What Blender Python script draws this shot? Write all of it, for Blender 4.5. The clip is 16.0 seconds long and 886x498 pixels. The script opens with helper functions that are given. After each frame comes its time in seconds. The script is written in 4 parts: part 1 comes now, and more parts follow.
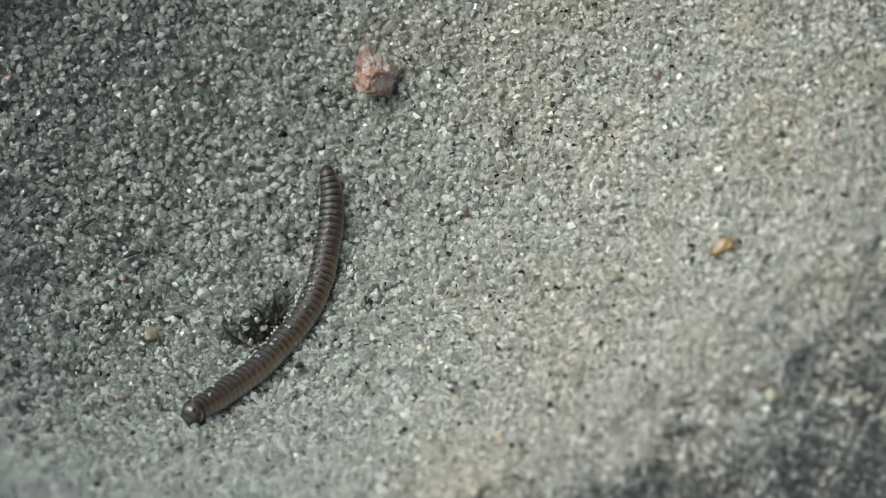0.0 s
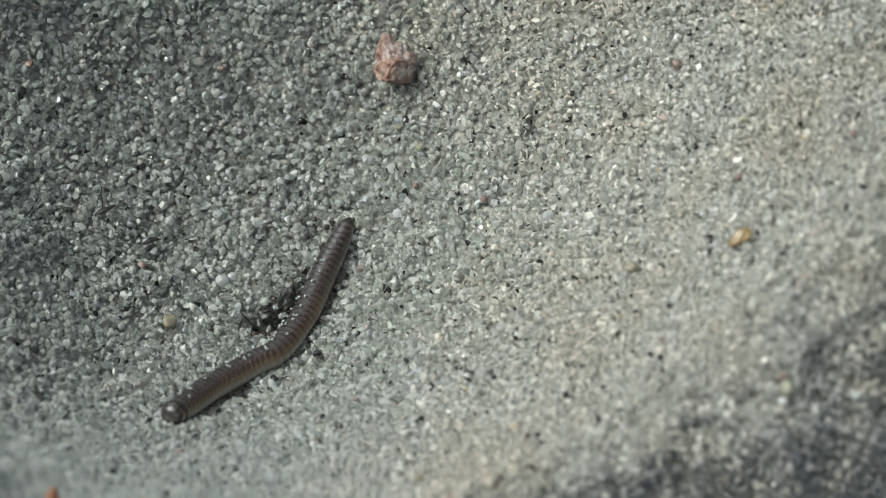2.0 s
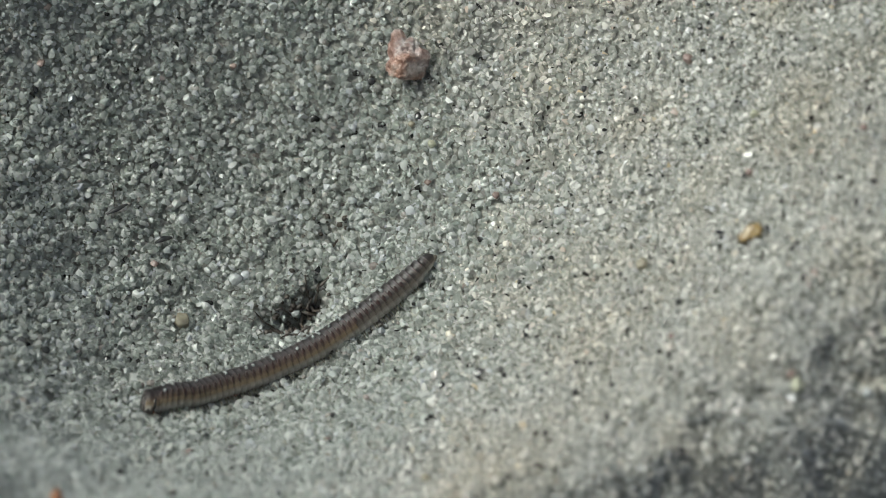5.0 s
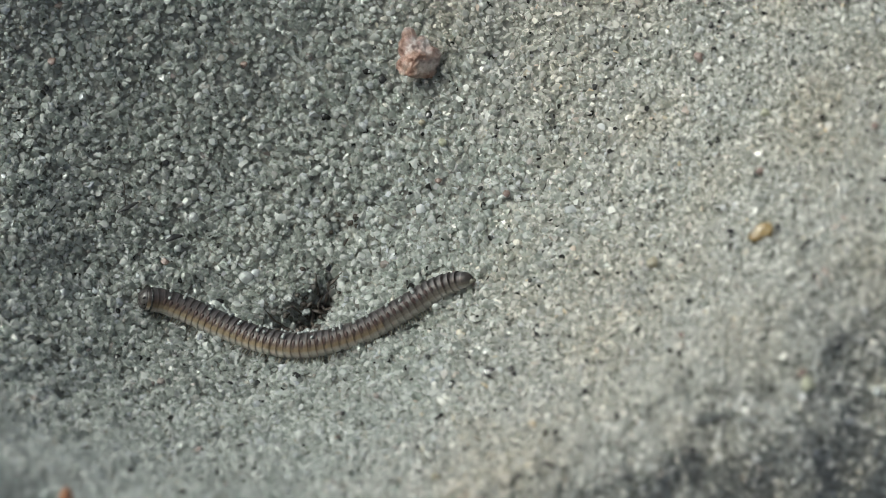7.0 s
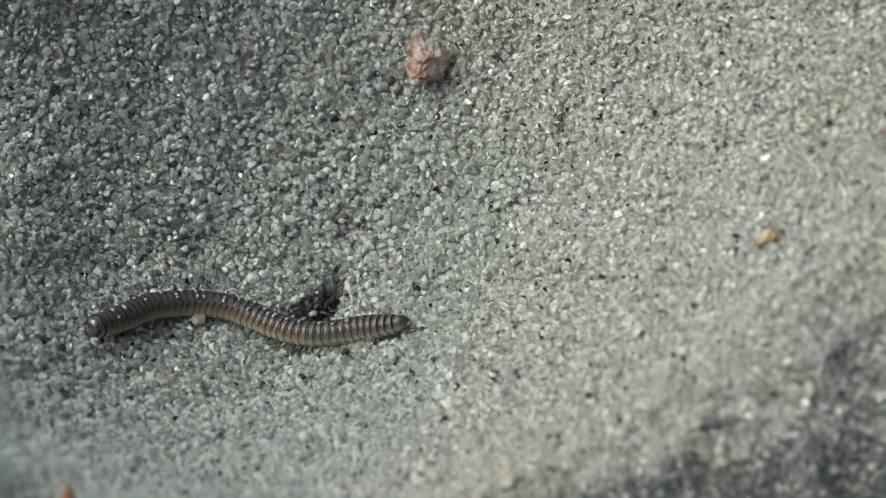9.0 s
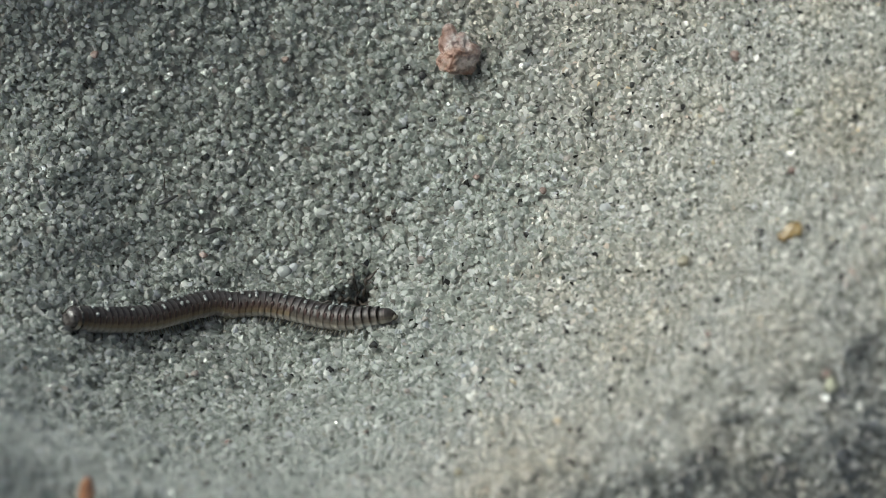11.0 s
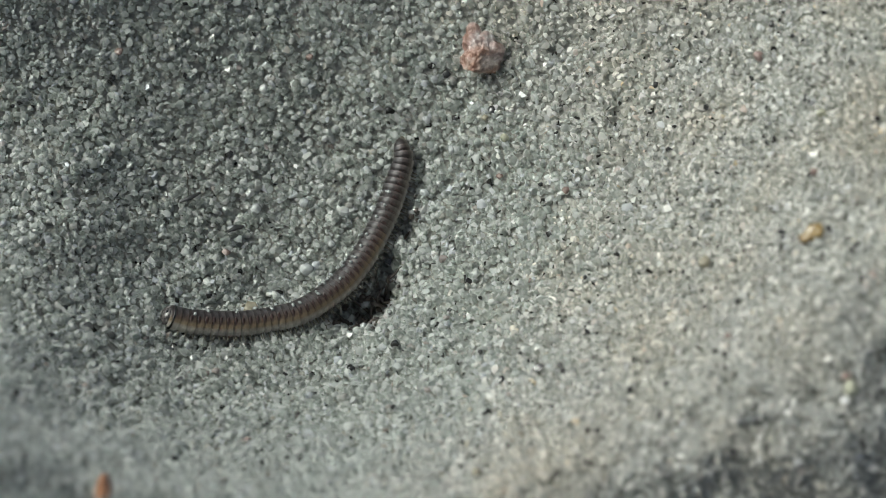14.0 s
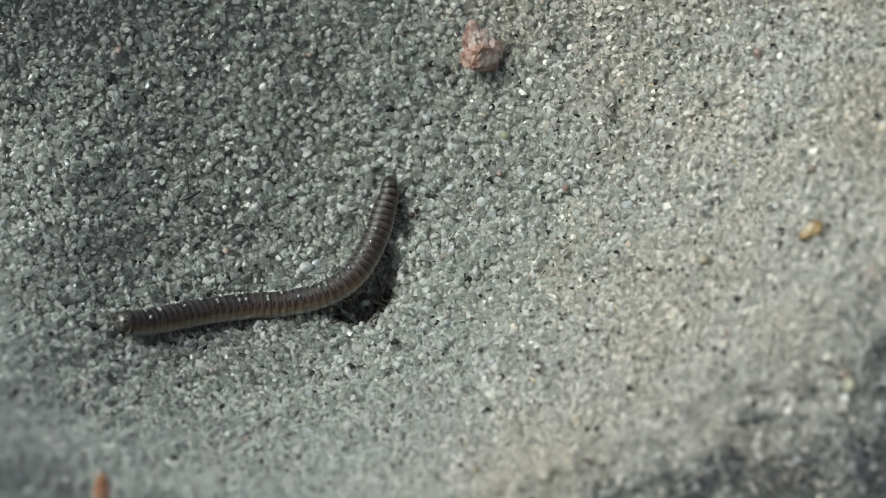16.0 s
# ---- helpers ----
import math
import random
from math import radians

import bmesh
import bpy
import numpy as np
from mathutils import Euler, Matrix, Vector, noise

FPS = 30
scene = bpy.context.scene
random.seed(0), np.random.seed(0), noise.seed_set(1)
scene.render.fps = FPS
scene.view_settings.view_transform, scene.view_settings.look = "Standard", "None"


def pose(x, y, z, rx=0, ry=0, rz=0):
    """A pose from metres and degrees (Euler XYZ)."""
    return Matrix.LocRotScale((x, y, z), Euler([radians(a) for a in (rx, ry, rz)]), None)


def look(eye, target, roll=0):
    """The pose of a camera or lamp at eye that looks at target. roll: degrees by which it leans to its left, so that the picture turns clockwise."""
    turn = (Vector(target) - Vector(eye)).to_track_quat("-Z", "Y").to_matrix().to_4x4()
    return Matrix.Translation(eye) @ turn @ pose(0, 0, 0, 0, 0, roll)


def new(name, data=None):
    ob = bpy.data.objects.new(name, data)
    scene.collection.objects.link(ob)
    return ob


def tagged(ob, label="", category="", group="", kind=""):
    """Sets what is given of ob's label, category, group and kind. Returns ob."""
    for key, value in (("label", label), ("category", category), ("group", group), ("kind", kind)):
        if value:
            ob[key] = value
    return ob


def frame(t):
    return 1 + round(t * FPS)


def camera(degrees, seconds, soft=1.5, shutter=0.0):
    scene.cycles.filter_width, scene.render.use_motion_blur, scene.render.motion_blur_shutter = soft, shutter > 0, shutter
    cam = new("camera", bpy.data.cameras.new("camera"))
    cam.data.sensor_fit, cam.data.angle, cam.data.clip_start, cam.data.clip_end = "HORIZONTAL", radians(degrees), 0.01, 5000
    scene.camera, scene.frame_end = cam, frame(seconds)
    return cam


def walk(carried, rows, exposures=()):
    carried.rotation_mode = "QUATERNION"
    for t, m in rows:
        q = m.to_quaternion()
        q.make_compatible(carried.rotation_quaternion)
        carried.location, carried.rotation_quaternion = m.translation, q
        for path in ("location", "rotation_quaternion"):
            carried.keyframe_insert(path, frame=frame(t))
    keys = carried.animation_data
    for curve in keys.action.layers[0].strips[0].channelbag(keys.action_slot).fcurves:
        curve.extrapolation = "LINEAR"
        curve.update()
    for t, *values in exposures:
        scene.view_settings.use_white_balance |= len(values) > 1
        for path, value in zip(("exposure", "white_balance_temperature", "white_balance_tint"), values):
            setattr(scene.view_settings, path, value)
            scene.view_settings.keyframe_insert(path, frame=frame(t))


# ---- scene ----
MM = 0.001

# ---- camera: a phone held over a hollow in the sand ----
cam = camera(22, 16.0, 0.92)
cam.data.dof.use_dof = True
cam.data.dof.focus_distance = 0.142
cam.data.dof.aperture_fstop = 48.0
PATH = [
    (0.0, pose(-0.003063, -0.073427, 0.108118, 34.577, -1.835, -1.278)),
    (0.5, pose(-0.002807, -0.074189, 0.108117, 34.738, -1.701, -1.135)),
    (1.0, pose(-0.002574, -0.073963, 0.108067, 34.821, -1.546, -1.171)),
    (1.5, pose(-0.002600, -0.073775, 0.108160, 34.820, -1.592, -1.074)),
    (2.0, pose(-0.002405, -0.073159, 0.108222, 34.161, -1.425, -0.575)),
    (2.5, pose(-0.001673, -0.072749, 0.108144, 34.014, -1.074, -0.601)),
    (3.0, pose(-0.001252, -0.072474, 0.108055, 33.936, -0.832, -0.563)),
    (3.5, pose(-0.001040, -0.072423, 0.107938, 33.889, -0.639, -0.612)),
    (4.0, pose(-0.000643, -0.072656, 0.107961, 33.964, -0.441, -0.519)),
    (6.5, pose(-0.000229, -0.072468, 0.107817, 33.940, -0.143, 0.050)),
    (7.0, pose(-0.000177, -0.072471, 0.107869, 33.892, -0.016, -0.022)),
    (7.5, pose(0.000001, -0.072696, 0.107774, 34.000, 0.000, 0.000)),
    (8.0, pose(0.000489, -0.072658, 0.107761, 34.000, 0.089, 0.143)),
    (8.5, pose(0.000751, -0.072720, 0.107829, 34.012, 0.123, 0.391)),
    (9.0, pose(0.000754, -0.072418, 0.107811, 33.955, 0.204, 0.647)),
    (11.5, pose(0.003796, -0.072629, 0.107918, 33.861, 1.875, 2.009)),
    (12.0, pose(0.004097, -0.072662, 0.107887, 33.882, 2.126, 2.211)),
    (12.5, pose(0.004287, -0.072654, 0.107881, 33.916, 2.185, 2.578)),
    (13.0, pose(0.004242, -0.072403, 0.107847, 33.858, 2.251, 2.820)),
    (13.5, pose(0.004146, -0.072370, 0.107824, 33.826, 2.077, 2.706)),
    (14.0, pose(0.004147, -0.072336, 0.107845, 33.790, 2.080, 2.640)),
    (14.5, pose(0.004266, -0.072450, 0.107726, 33.818, 2.159, 2.653)),
    (15.0, pose(0.004436, -0.072456, 0.107830, 33.787, 2.217, 2.574)),
    (15.5, pose(0.004493, -0.072263, 0.107833, 33.742, 2.182, 2.764)),
    (16.0, pose(0.004612, -0.072150, 0.107741, 33.706, 2.322, 2.630)),
]
walk(cam, PATH, [(0.0, 1.07, 5880, -5), (16.0, 1.07, 5880, -5)])

# ---- light: bright veiled sky, sun low behind thin cloud ----
SUN_ELEVATION, SUN_AZIMUTH = 51.0, 165.0     # azimuth counted from +x towards +y
world = bpy.data.worlds.new("sky")
scene.world = world
world.use_nodes = True
sky = world.node_tree.nodes.new("ShaderNodeTexSky")
sky.sky_type = "NISHITA"
sky.sun_disc = False
sky.air_density, sky.dust_density, sky.ozone_density = 0.12, 3.5, 0.1
sky.sun_elevation = radians(SUN_ELEVATION)
sky.sun_rotation = radians(90.0 - SUN_AZIMUTH)
back = world.node_tree.nodes["Background"]
back.inputs["Strength"].default_value = 0.15
world.node_tree.links.new(sky.outputs[0], back.inputs["Color"])
sun_data = bpy.data.lights.new("sun", "SUN")
sun_data.energy, sun_data.angle, sun_data.color = 0.95, radians(30), (1.0, 0.91, 0.79)
sun = new("sun", sun_data)
_e, _a = radians(SUN_ELEVATION), radians(SUN_AZIMUTH)
sun.matrix_world = look((0.3 * math.cos(_a) * math.cos(_e), 0.3 * math.sin(_a) * math.cos(_e), 0.3 * math.sin(_e)), (0, 0, 0))


# ---- materials ----
def nodes_of(name):
    m = bpy.data.materials.new(name)
    m.use_nodes = True
    return m, m.node_tree.nodes, m.node_tree.links, m.node_tree.nodes["Principled BSDF"]


def ramp(nodes, stops, interpolation="LINEAR"):
    r = nodes.new("ShaderNodeValToRGB")
    r.color_ramp.interpolation = interpolation
    while len(r.color_ramp.elements) > 1:
        r.color_ramp.elements.remove(r.color_ramp.elements[-1])
    for k, (pos, col) in enumerate(stops):
        e = r.color_ramp.elements[0] if k == 0 else r.color_ramp.elements.new(pos)
        e.position, e.color = pos, (*col, 1)
    return r


def noise_node(nodes, links, scale, detail=3.0, source=None):
    n = nodes.new("ShaderNodeTexNoise")
    n.inputs["Scale"].default_value, n.inputs["Detail"].default_value = scale, detail
    if source is None:
        source = nodes.new("ShaderNodeTexCoord").outputs["Object"]
    links.new(source, n.inputs["Vector"])
    return n


def add_bump(nodes, links, bsdf, height, distance, strength=0.5):
    b = nodes.new("ShaderNodeBump")
    b.inputs["Distance"].default_value, b.inputs["Strength"].default_value = distance, strength
    links.new(height, b.inputs["Height"])
    links.new(b.outputs["Normal"], bsdf.inputs["Normal"])


def sand_material(name, clearness, glow_share, stops, ochre=0.0, single=False):
    """Loose quartz sand: each grain has its own tint, clearness and gloss."""
    m, n, l, b = nodes_of(name)
    dice = n.new("ShaderNodeObjectInfo").outputs["Random"] if single else n.new("ShaderNodeNewGeometry").outputs["Random Per Island"]
    r = ramp(n, stops, "CONSTANT")
    l.new(dice, r.inputs[0])

    def lot(factor, low, high):
        """Another random number for each grain, spread from low to high."""
        k, f, mr = n.new("ShaderNodeMath"), n.new("ShaderNodeMath"), n.new("ShaderNodeMapRange")
        k.operation, f.operation = "MULTIPLY", "FRACT"
        k.inputs[1].default_value = factor
        mr.inputs[3].default_value, mr.inputs[4].default_value = low, high
        l.new(dice, k.inputs[0])
        l.new(k.outputs[0], f.inputs[0])
        l.new(f.outputs[0], mr.inputs[0])
        return mr.outputs[0]

    cloud = noise_node(n, l, 3600.0, 3.0)
    cr = ramp(n, [(0.32, (0.50, 0.51, 0.51)), (0.62, (1.0, 1.0, 1.0))])
    l.new(cloud.outputs["Fac"], cr.inputs[0])
    mix = n.new("ShaderNodeMix")
    mix.data_type, mix.blend_type = "RGBA", "MULTIPLY"
    mix.inputs[0].default_value = 0.3
    l.new(r.outputs[0], mix.inputs[6])
    l.new(cr.outputs[0], mix.inputs[7])
    clear = n.new("ShaderNodeMix")
    clear.data_type = "RGBA"
    # clear grains: warmer where sunlight is tinted in, greyer where shade is
    clear.inputs[7].default_value = (0.95, 0.957, 0.93, 1) if ochre else (0.93, 0.95, 0.925, 1)
    pale, gate = n.new("ShaderNodeMath"), n.new("ShaderNodeMath")      # dark minerals are never clear
    pale.operation, gate.operation, pale.inputs[1].default_value = "GREATER_THAN", "MULTIPLY", stops[1][0]
    gate.use_clamp = True
    l.new(dice, pale.inputs[0])
    l.new(pale.outputs[0], gate.inputs[0])
    l.new(lot(91.0, clearness - 0.9, clearness + 0.9), gate.inputs[1])
    l.new(gate.outputs[0], clear.inputs[0])
    if ochre:      # iron-stained patches of the sand
        stain, sr, tint = noise_node(n, l, 170.0, 3.0), ramp(n, [(0.46, (1.0, 1.0, 1.0)), (0.68, (0.95, 0.82, 0.62))]), n.new("ShaderNodeMix")
        tint.data_type, tint.blend_type = "RGBA", "MULTIPLY"
        tint.inputs[0].default_value = ochre
        l.new(stain.outputs["Fac"], sr.inputs[0])
        l.new(clear.outputs[2], tint.inputs[6])
        l.new(sr.outputs[0], tint.inputs[7])
        l.new(tint.outputs[2], b.inputs["Base Color"])
    l.new(mix.outputs[2], clear.inputs[6])
    if not ochre:
        l.new(clear.outputs[2], b.inputs["Base Color"])
    l.new(gate.outputs[0], b.inputs["Transmission Weight"])
    l.new(lot(37.0, 0.02, 0.18), b.inputs["Roughness"])
    b.inputs["IOR"].default_value = 1.50
    b.inputs["Specular IOR Level"].default_value = 0.9
    chips = noise_node(n, l, 9000.0, 2.0)
    add_bump(n, l, b, chips.outputs["Fac"], 0.00002, 0.35)
    glow, both = n.new("ShaderNodeBsdfTranslucent"), n.new("ShaderNodeMixShader")      # light passes through the grains
    l.new(clear.outputs[2], glow.inputs["Color"])
    both.inputs[0].default_value = glow_share
    l.new(b.outputs[0], both.inputs[1])
    l.new(glow.outputs[0], both.inputs[2])
    l.new(both.outputs[0], n["Material Output"].inputs["Surface"])
    return m


def grain_material(name, dark, light, rough=0.3, scale=2500.0, transmission=0.0, relief=0.00006):
    """A single mineral piece: two tones mottled at grain scale."""
    m, n, l, b = nodes_of(name)
    c = noise_node(n, l, scale, 4.0)
    r = ramp(n, [(0.33, dark), (0.64, light)])
    l.new(c.outputs["Fac"], r.inputs[0])
    l.new(r.outputs[0], b.inputs["Base Color"])
    b.inputs["Roughness"].default_value = rough
    b.inputs["IOR"].default_value = 1.54
    b.inputs["Transmission Weight"].default_value = transmission
    add_bump(n, l, b, c.outputs["Fac"], relief, 0.7)
    return m


def pebble_material():
    """Granite-like pebble: pink feldspar, greyish quartz veins and rusty hollows."""
    m, n, l, b = nodes_of("pink_feldspar")
    c, d = noise_node(n, l, 750.0, 4.0), noise_node(n, l, 2600.0, 3.0)
    r = ramp(n, [(0.30, (0.14, 0.075, 0.055)), (0.42, (0.27, 0.175, 0.150)), (0.54, (0.31, 0.258, 0.245)), (0.66, (0.55, 0.51, 0.51))])
    l.new(c.outputs["Fac"], r.inputs[0])
    q = ramp(n, [(0.35, (0.62, 0.58, 0.56)), (0.60, (1.0, 1.0, 1.0))])
    l.new(d.outputs["Fac"], q.inputs[0])
    mul = n.new("ShaderNodeMix")
    mul.data_type, mul.blend_type = "RGBA", "MULTIPLY"
    mul.inputs[0].default_value = 0.8
    l.new(r.outputs[0], mul.inputs[6])
    l.new(q.outputs[0], mul.inputs[7])
    sep, zone = n.new("ShaderNodeSeparateXYZ"), n.new("ShaderNodeMapRange")      # a quartz cap over a rusty feldspar foot
    l.new(n.new("ShaderNodeTexCoord").outputs["Object"], sep.inputs[0])
    wander = n.new("ShaderNodeMath")
    wander.operation, wander.inputs[1].default_value = "MULTIPLY_ADD", 0.0016
    l.new(c.outputs["Fac"], wander.inputs[0])
    l.new(sep.outputs["Y"], wander.inputs[2])
    zone.inputs[1].default_value, zone.inputs[2].default_value = -0.0004, 0.0024
    l.new(wander.outputs[0], zone.inputs[0])
    cap, tint = ramp(n, [(0.0, (0.95, 0.84, 0.70)), (0.45, (0.95, 0.94, 0.92)), (1.0, (1.08, 1.22, 1.24))]), n.new("ShaderNodeMix")
    l.new(zone.outputs[0], cap.inputs[0])
    tint.data_type, tint.blend_type = "RGBA", "MULTIPLY"
    tint.inputs[0].default_value = 1.0
    l.new(mul.outputs[2], tint.inputs[6])
    l.new(cap.outputs[0], tint.inputs[7])
    l.new(tint.outputs[2], b.inputs["Base Color"])
    b.inputs["Roughness"].default_value = 0.4
    add_bump(n, l, b, d.outputs["Fac"], 0.0003, 0.8)
    return m


def bed_material():
    """Sand between and beyond the loose grains."""
    m, n, l, b = nodes_of("packed_sand")
    v = n.new("ShaderNodeTexVoronoi")
    v.inputs["Scale"].default_value = 3000.0
    tc = n.new("ShaderNodeTexCoord")
    l.new(tc.outputs["Object"], v.inputs["Vector"])
    r = ramp(n, [(0.0, (0.14, 0.14, 0.12)), (0.5, (0.24, 0.24, 0.215)), (1.0, (0.37, 0.36, 0.33))])
    l.new(v.outputs["Color"], r.inputs[0])
    l.new(r.outputs[0], b.inputs["Base Color"])
    b.inputs["Roughness"].default_value = 0.6
    add_bump(n, l, b, v.outputs["Distance"], 0.0003, 0.8)
    return m


def ring_material(name, honey, flank):
    """Body ring: lilac-grey back, darker front band, honey flank and pale belly; x runs along the body, z up."""
    m, n, l, b = nodes_of(name)
    tc = n.new("ShaderNodeTexCoord")
    sep = n.new("ShaderNodeSeparateXYZ")
    l.new(tc.outputs["Object"], sep.inputs[0])
    mz = n.new("ShaderNodeMapRange")
    mz.inputs[1].default_value, mz.inputs[2].default_value = -0.00089, 0.00089
    l.new(sep.outputs["Z"], mz.inputs[0])
    height = ramp(n, [(0.0, (0.40, 0.38, 0.35)), (0.22, (0.34, 0.32, 0.285)), (0.36, honey), (0.52, flank), (0.68, (0.050, 0.040, 0.037)),
                      (0.86, (0.046, 0.042, 0.043)), (1.0, (0.034, 0.032, 0.033))])
    l.new(mz.outputs[0], height.inputs[0])
    mx = n.new("ShaderNodeMapRange")
    mx.inputs[1].default_value, mx.inputs[2].default_value = -0.00024, 0.00024
    l.new(sep.outputs["X"], mx.inputs[0])
    # dark front band, then a highlight painted as a pale line near the rear
    along = ramp(n, [(0.0, (0.26, 0.22, 0.21)), (0.36, (0.30, 0.25, 0.24)), (0.48, (0.95, 0.95, 0.95)), (0.74, (1.1, 1.1, 1.1)), (0.86, (1.8, 1.75, 1.75)), (0.95, (1.4, 1.37, 1.37)), (1.0, (0.5, 0.5, 0.5))])
    l.new(mx.outputs[0], along.inputs[0])
    mul = n.new("ShaderNodeMix")
    mul.data_type, mul.blend_type = "RGBA", "MULTIPLY"
    band = n.new("ShaderNodeMapRange")
    band.inputs[1].default_value, band.inputs[2].default_value, band.inputs[3].default_value = 0.42, 0.62, 0.25
    l.new(mz.outputs[0], band.inputs[0])
    l.new(band.outputs[0], mul.inputs[0])
    l.new(height.outputs[0], mul.inputs[6])
    l.new(along.outputs[0], mul.inputs[7])
    mot = noise_node(n, l, 6000.0, 3.0, tc.outputs["Object"])
    mr = ramp(n, [(0.3, (0.78, 0.76, 0.75)), (0.7, (1.1, 1.1, 1.1))])
    l.new(mot.outputs["Fac"], mr.inputs[0])
    mul2 = n.new("ShaderNodeMix")
    mul2.data_type, mul2.blend_type = "RGBA", "MULTIPLY"
    mul2.inputs[0].default_value = 1.0
    l.new(mul.outputs[2], mul2.inputs[6])
    l.new(mr.outputs[0], mul2.inputs[7])
    l.new(mul2.outputs[2], b.inputs["Base Color"])
    b.inputs["Roughness"].default_value = 0.40
    b.inputs["Specular IOR Level"].default_value = 0.3
    b.inputs["Subsurface Weight"].default_value = 0.08
    b.inputs["Subsurface Radius"].default_value = (0.0006, 0.0003, 0.0002)
    b.inputs["Subsurface Scale"].default_value = 1.0
    wave = noise_node(n, l, 9000.0, 2.0, tc.outputs["Object"])
    add_bump(n, l, b, wave.outputs["Fac"], 0.00002, 0.4)
    return m


# sand of the floor and west walls, its shade put into greyer tints
SHADE_TINTS = [
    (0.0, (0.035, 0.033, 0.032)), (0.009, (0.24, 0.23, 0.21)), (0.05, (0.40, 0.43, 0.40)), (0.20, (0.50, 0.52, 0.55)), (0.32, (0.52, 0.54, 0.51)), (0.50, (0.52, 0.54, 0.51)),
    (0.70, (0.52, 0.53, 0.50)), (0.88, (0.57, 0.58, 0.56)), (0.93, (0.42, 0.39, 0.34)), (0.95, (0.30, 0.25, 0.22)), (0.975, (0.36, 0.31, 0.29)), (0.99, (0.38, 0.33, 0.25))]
COARSE = sand_material("coarse_clear_sand", 0.95, 0.38, SHADE_TINTS)
FINE_SHADED = sand_material("fine_shaded_sand", 0.85, 0.44, SHADE_TINTS)
SINGLE = sand_material("single_clear_grain", 0.95, 0.34, SHADE_TINTS, single=True)
# east wall sand: warm pale tints hold the sunlight, ochre is staining
FINE_SUNLIT = sand_material("fine_sunlit_sand", 0.92, 0.38, [
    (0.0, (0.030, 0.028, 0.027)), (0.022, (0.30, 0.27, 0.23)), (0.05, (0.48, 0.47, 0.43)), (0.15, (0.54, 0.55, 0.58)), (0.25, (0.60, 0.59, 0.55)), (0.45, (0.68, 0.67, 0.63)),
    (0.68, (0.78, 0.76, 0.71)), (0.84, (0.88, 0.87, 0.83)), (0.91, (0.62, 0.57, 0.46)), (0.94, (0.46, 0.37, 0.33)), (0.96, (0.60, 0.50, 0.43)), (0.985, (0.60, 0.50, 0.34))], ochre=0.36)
BED = bed_material()
RING = ring_material("ring_cuticle", (0.155, 0.122, 0.074), (0.068, 0.046, 0.034))
HONEY = ring_material("honey_ring_cuticle", (0.195, 0.156, 0.098), (0.076, 0.053, 0.037))
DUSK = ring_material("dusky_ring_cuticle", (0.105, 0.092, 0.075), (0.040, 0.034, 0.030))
SPOT = grain_material("dark_red_gland", (0.018, 0.009, 0.008), (0.036, 0.016, 0.013), 0.4, 5000)
HEAD = grain_material("head_cuticle", (0.018, 0.015, 0.014), (0.080, 0.072, 0.070), 0.26, 2500)
EYE = grain_material("eye_black", (0.008, 0.007, 0.007), (0.02, 0.018, 0.016), 0.2, 4000)
LEG = grain_material("leg_cuticle", (0.080, 0.071, 0.053), (0.155, 0.140, 0.108), 0.35, 4000)
PINK = pebble_material()
AMBER = grain_material("amber_mineral", (0.13, 0.080, 0.022), (0.22, 0.155, 0.055), 0.3, 1800)
MILKY = grain_material("milky_quartz", (0.26, 0.28, 0.275), (0.38, 0.395, 0.385), 0.22, 2200, 0.25)
BLACK = grain_material("black_mineral", (0.010, 0.010, 0.011), (0.035, 0.033, 0.032), 0.3, 3000)
YELLOW = grain_material("pale_yellow_quartz", (0.22, 0.22, 0.155), (0.31, 0.31, 0.23), 0.35, 2500)
TAN = grain_material("tan_feldspar", (0.15, 0.135, 0.092), (0.23, 0.21, 0.155), 0.4, 2500)
ROSE = grain_material("rose_quartz", (0.13, 0.085, 0.072), (0.20, 0.15, 0.13), 0.35, 2500)
BARK = grain_material("rotted_plant", (0.010, 0.008, 0.007), (0.050, 0.036, 0.025), 0.6, 3000)
BROWN = grain_material("brown_seed_coat", (0.16, 0.07, 0.035), (0.40, 0.20, 0.11), 0.4, 1200)

# ---- the hollow: heights in millimetres over the plan ----
HOLLOW = [-8.04, -8.2, 9.32, 2.64, -0.84, 14.5, 2.2, -5.32, 2.3, 12.33, 4.03, -1.46, -5.63, 1.1, -1.2]


def eased(v, low, high, k=3.5):
    v = np.asarray(v, float)
    over, under = np.maximum(v - high, 0), np.maximum(low - v, 0)
    return np.clip(v, low, high) + k * (1 - np.exp(-over / k)) - k * (1 - np.exp(-under / k))


def sand_height(x, y):
    """The smooth sand surface, from plan millimetres to millimetres."""
    u, v = eased(x, -25, 23) / 25, eased(y, -19, 22) / 20
    powers = [(i, j) for i in range(5) for j in range(5 - i)]
    z = sum(c * u**i * v**j for c, (i, j) in zip(HOLLOW, powers))
    far = np.exp(-np.maximum(np.hypot(x, y) - 45, 0) / 60.0)
    return z * far + 8.0 * (1 - far)


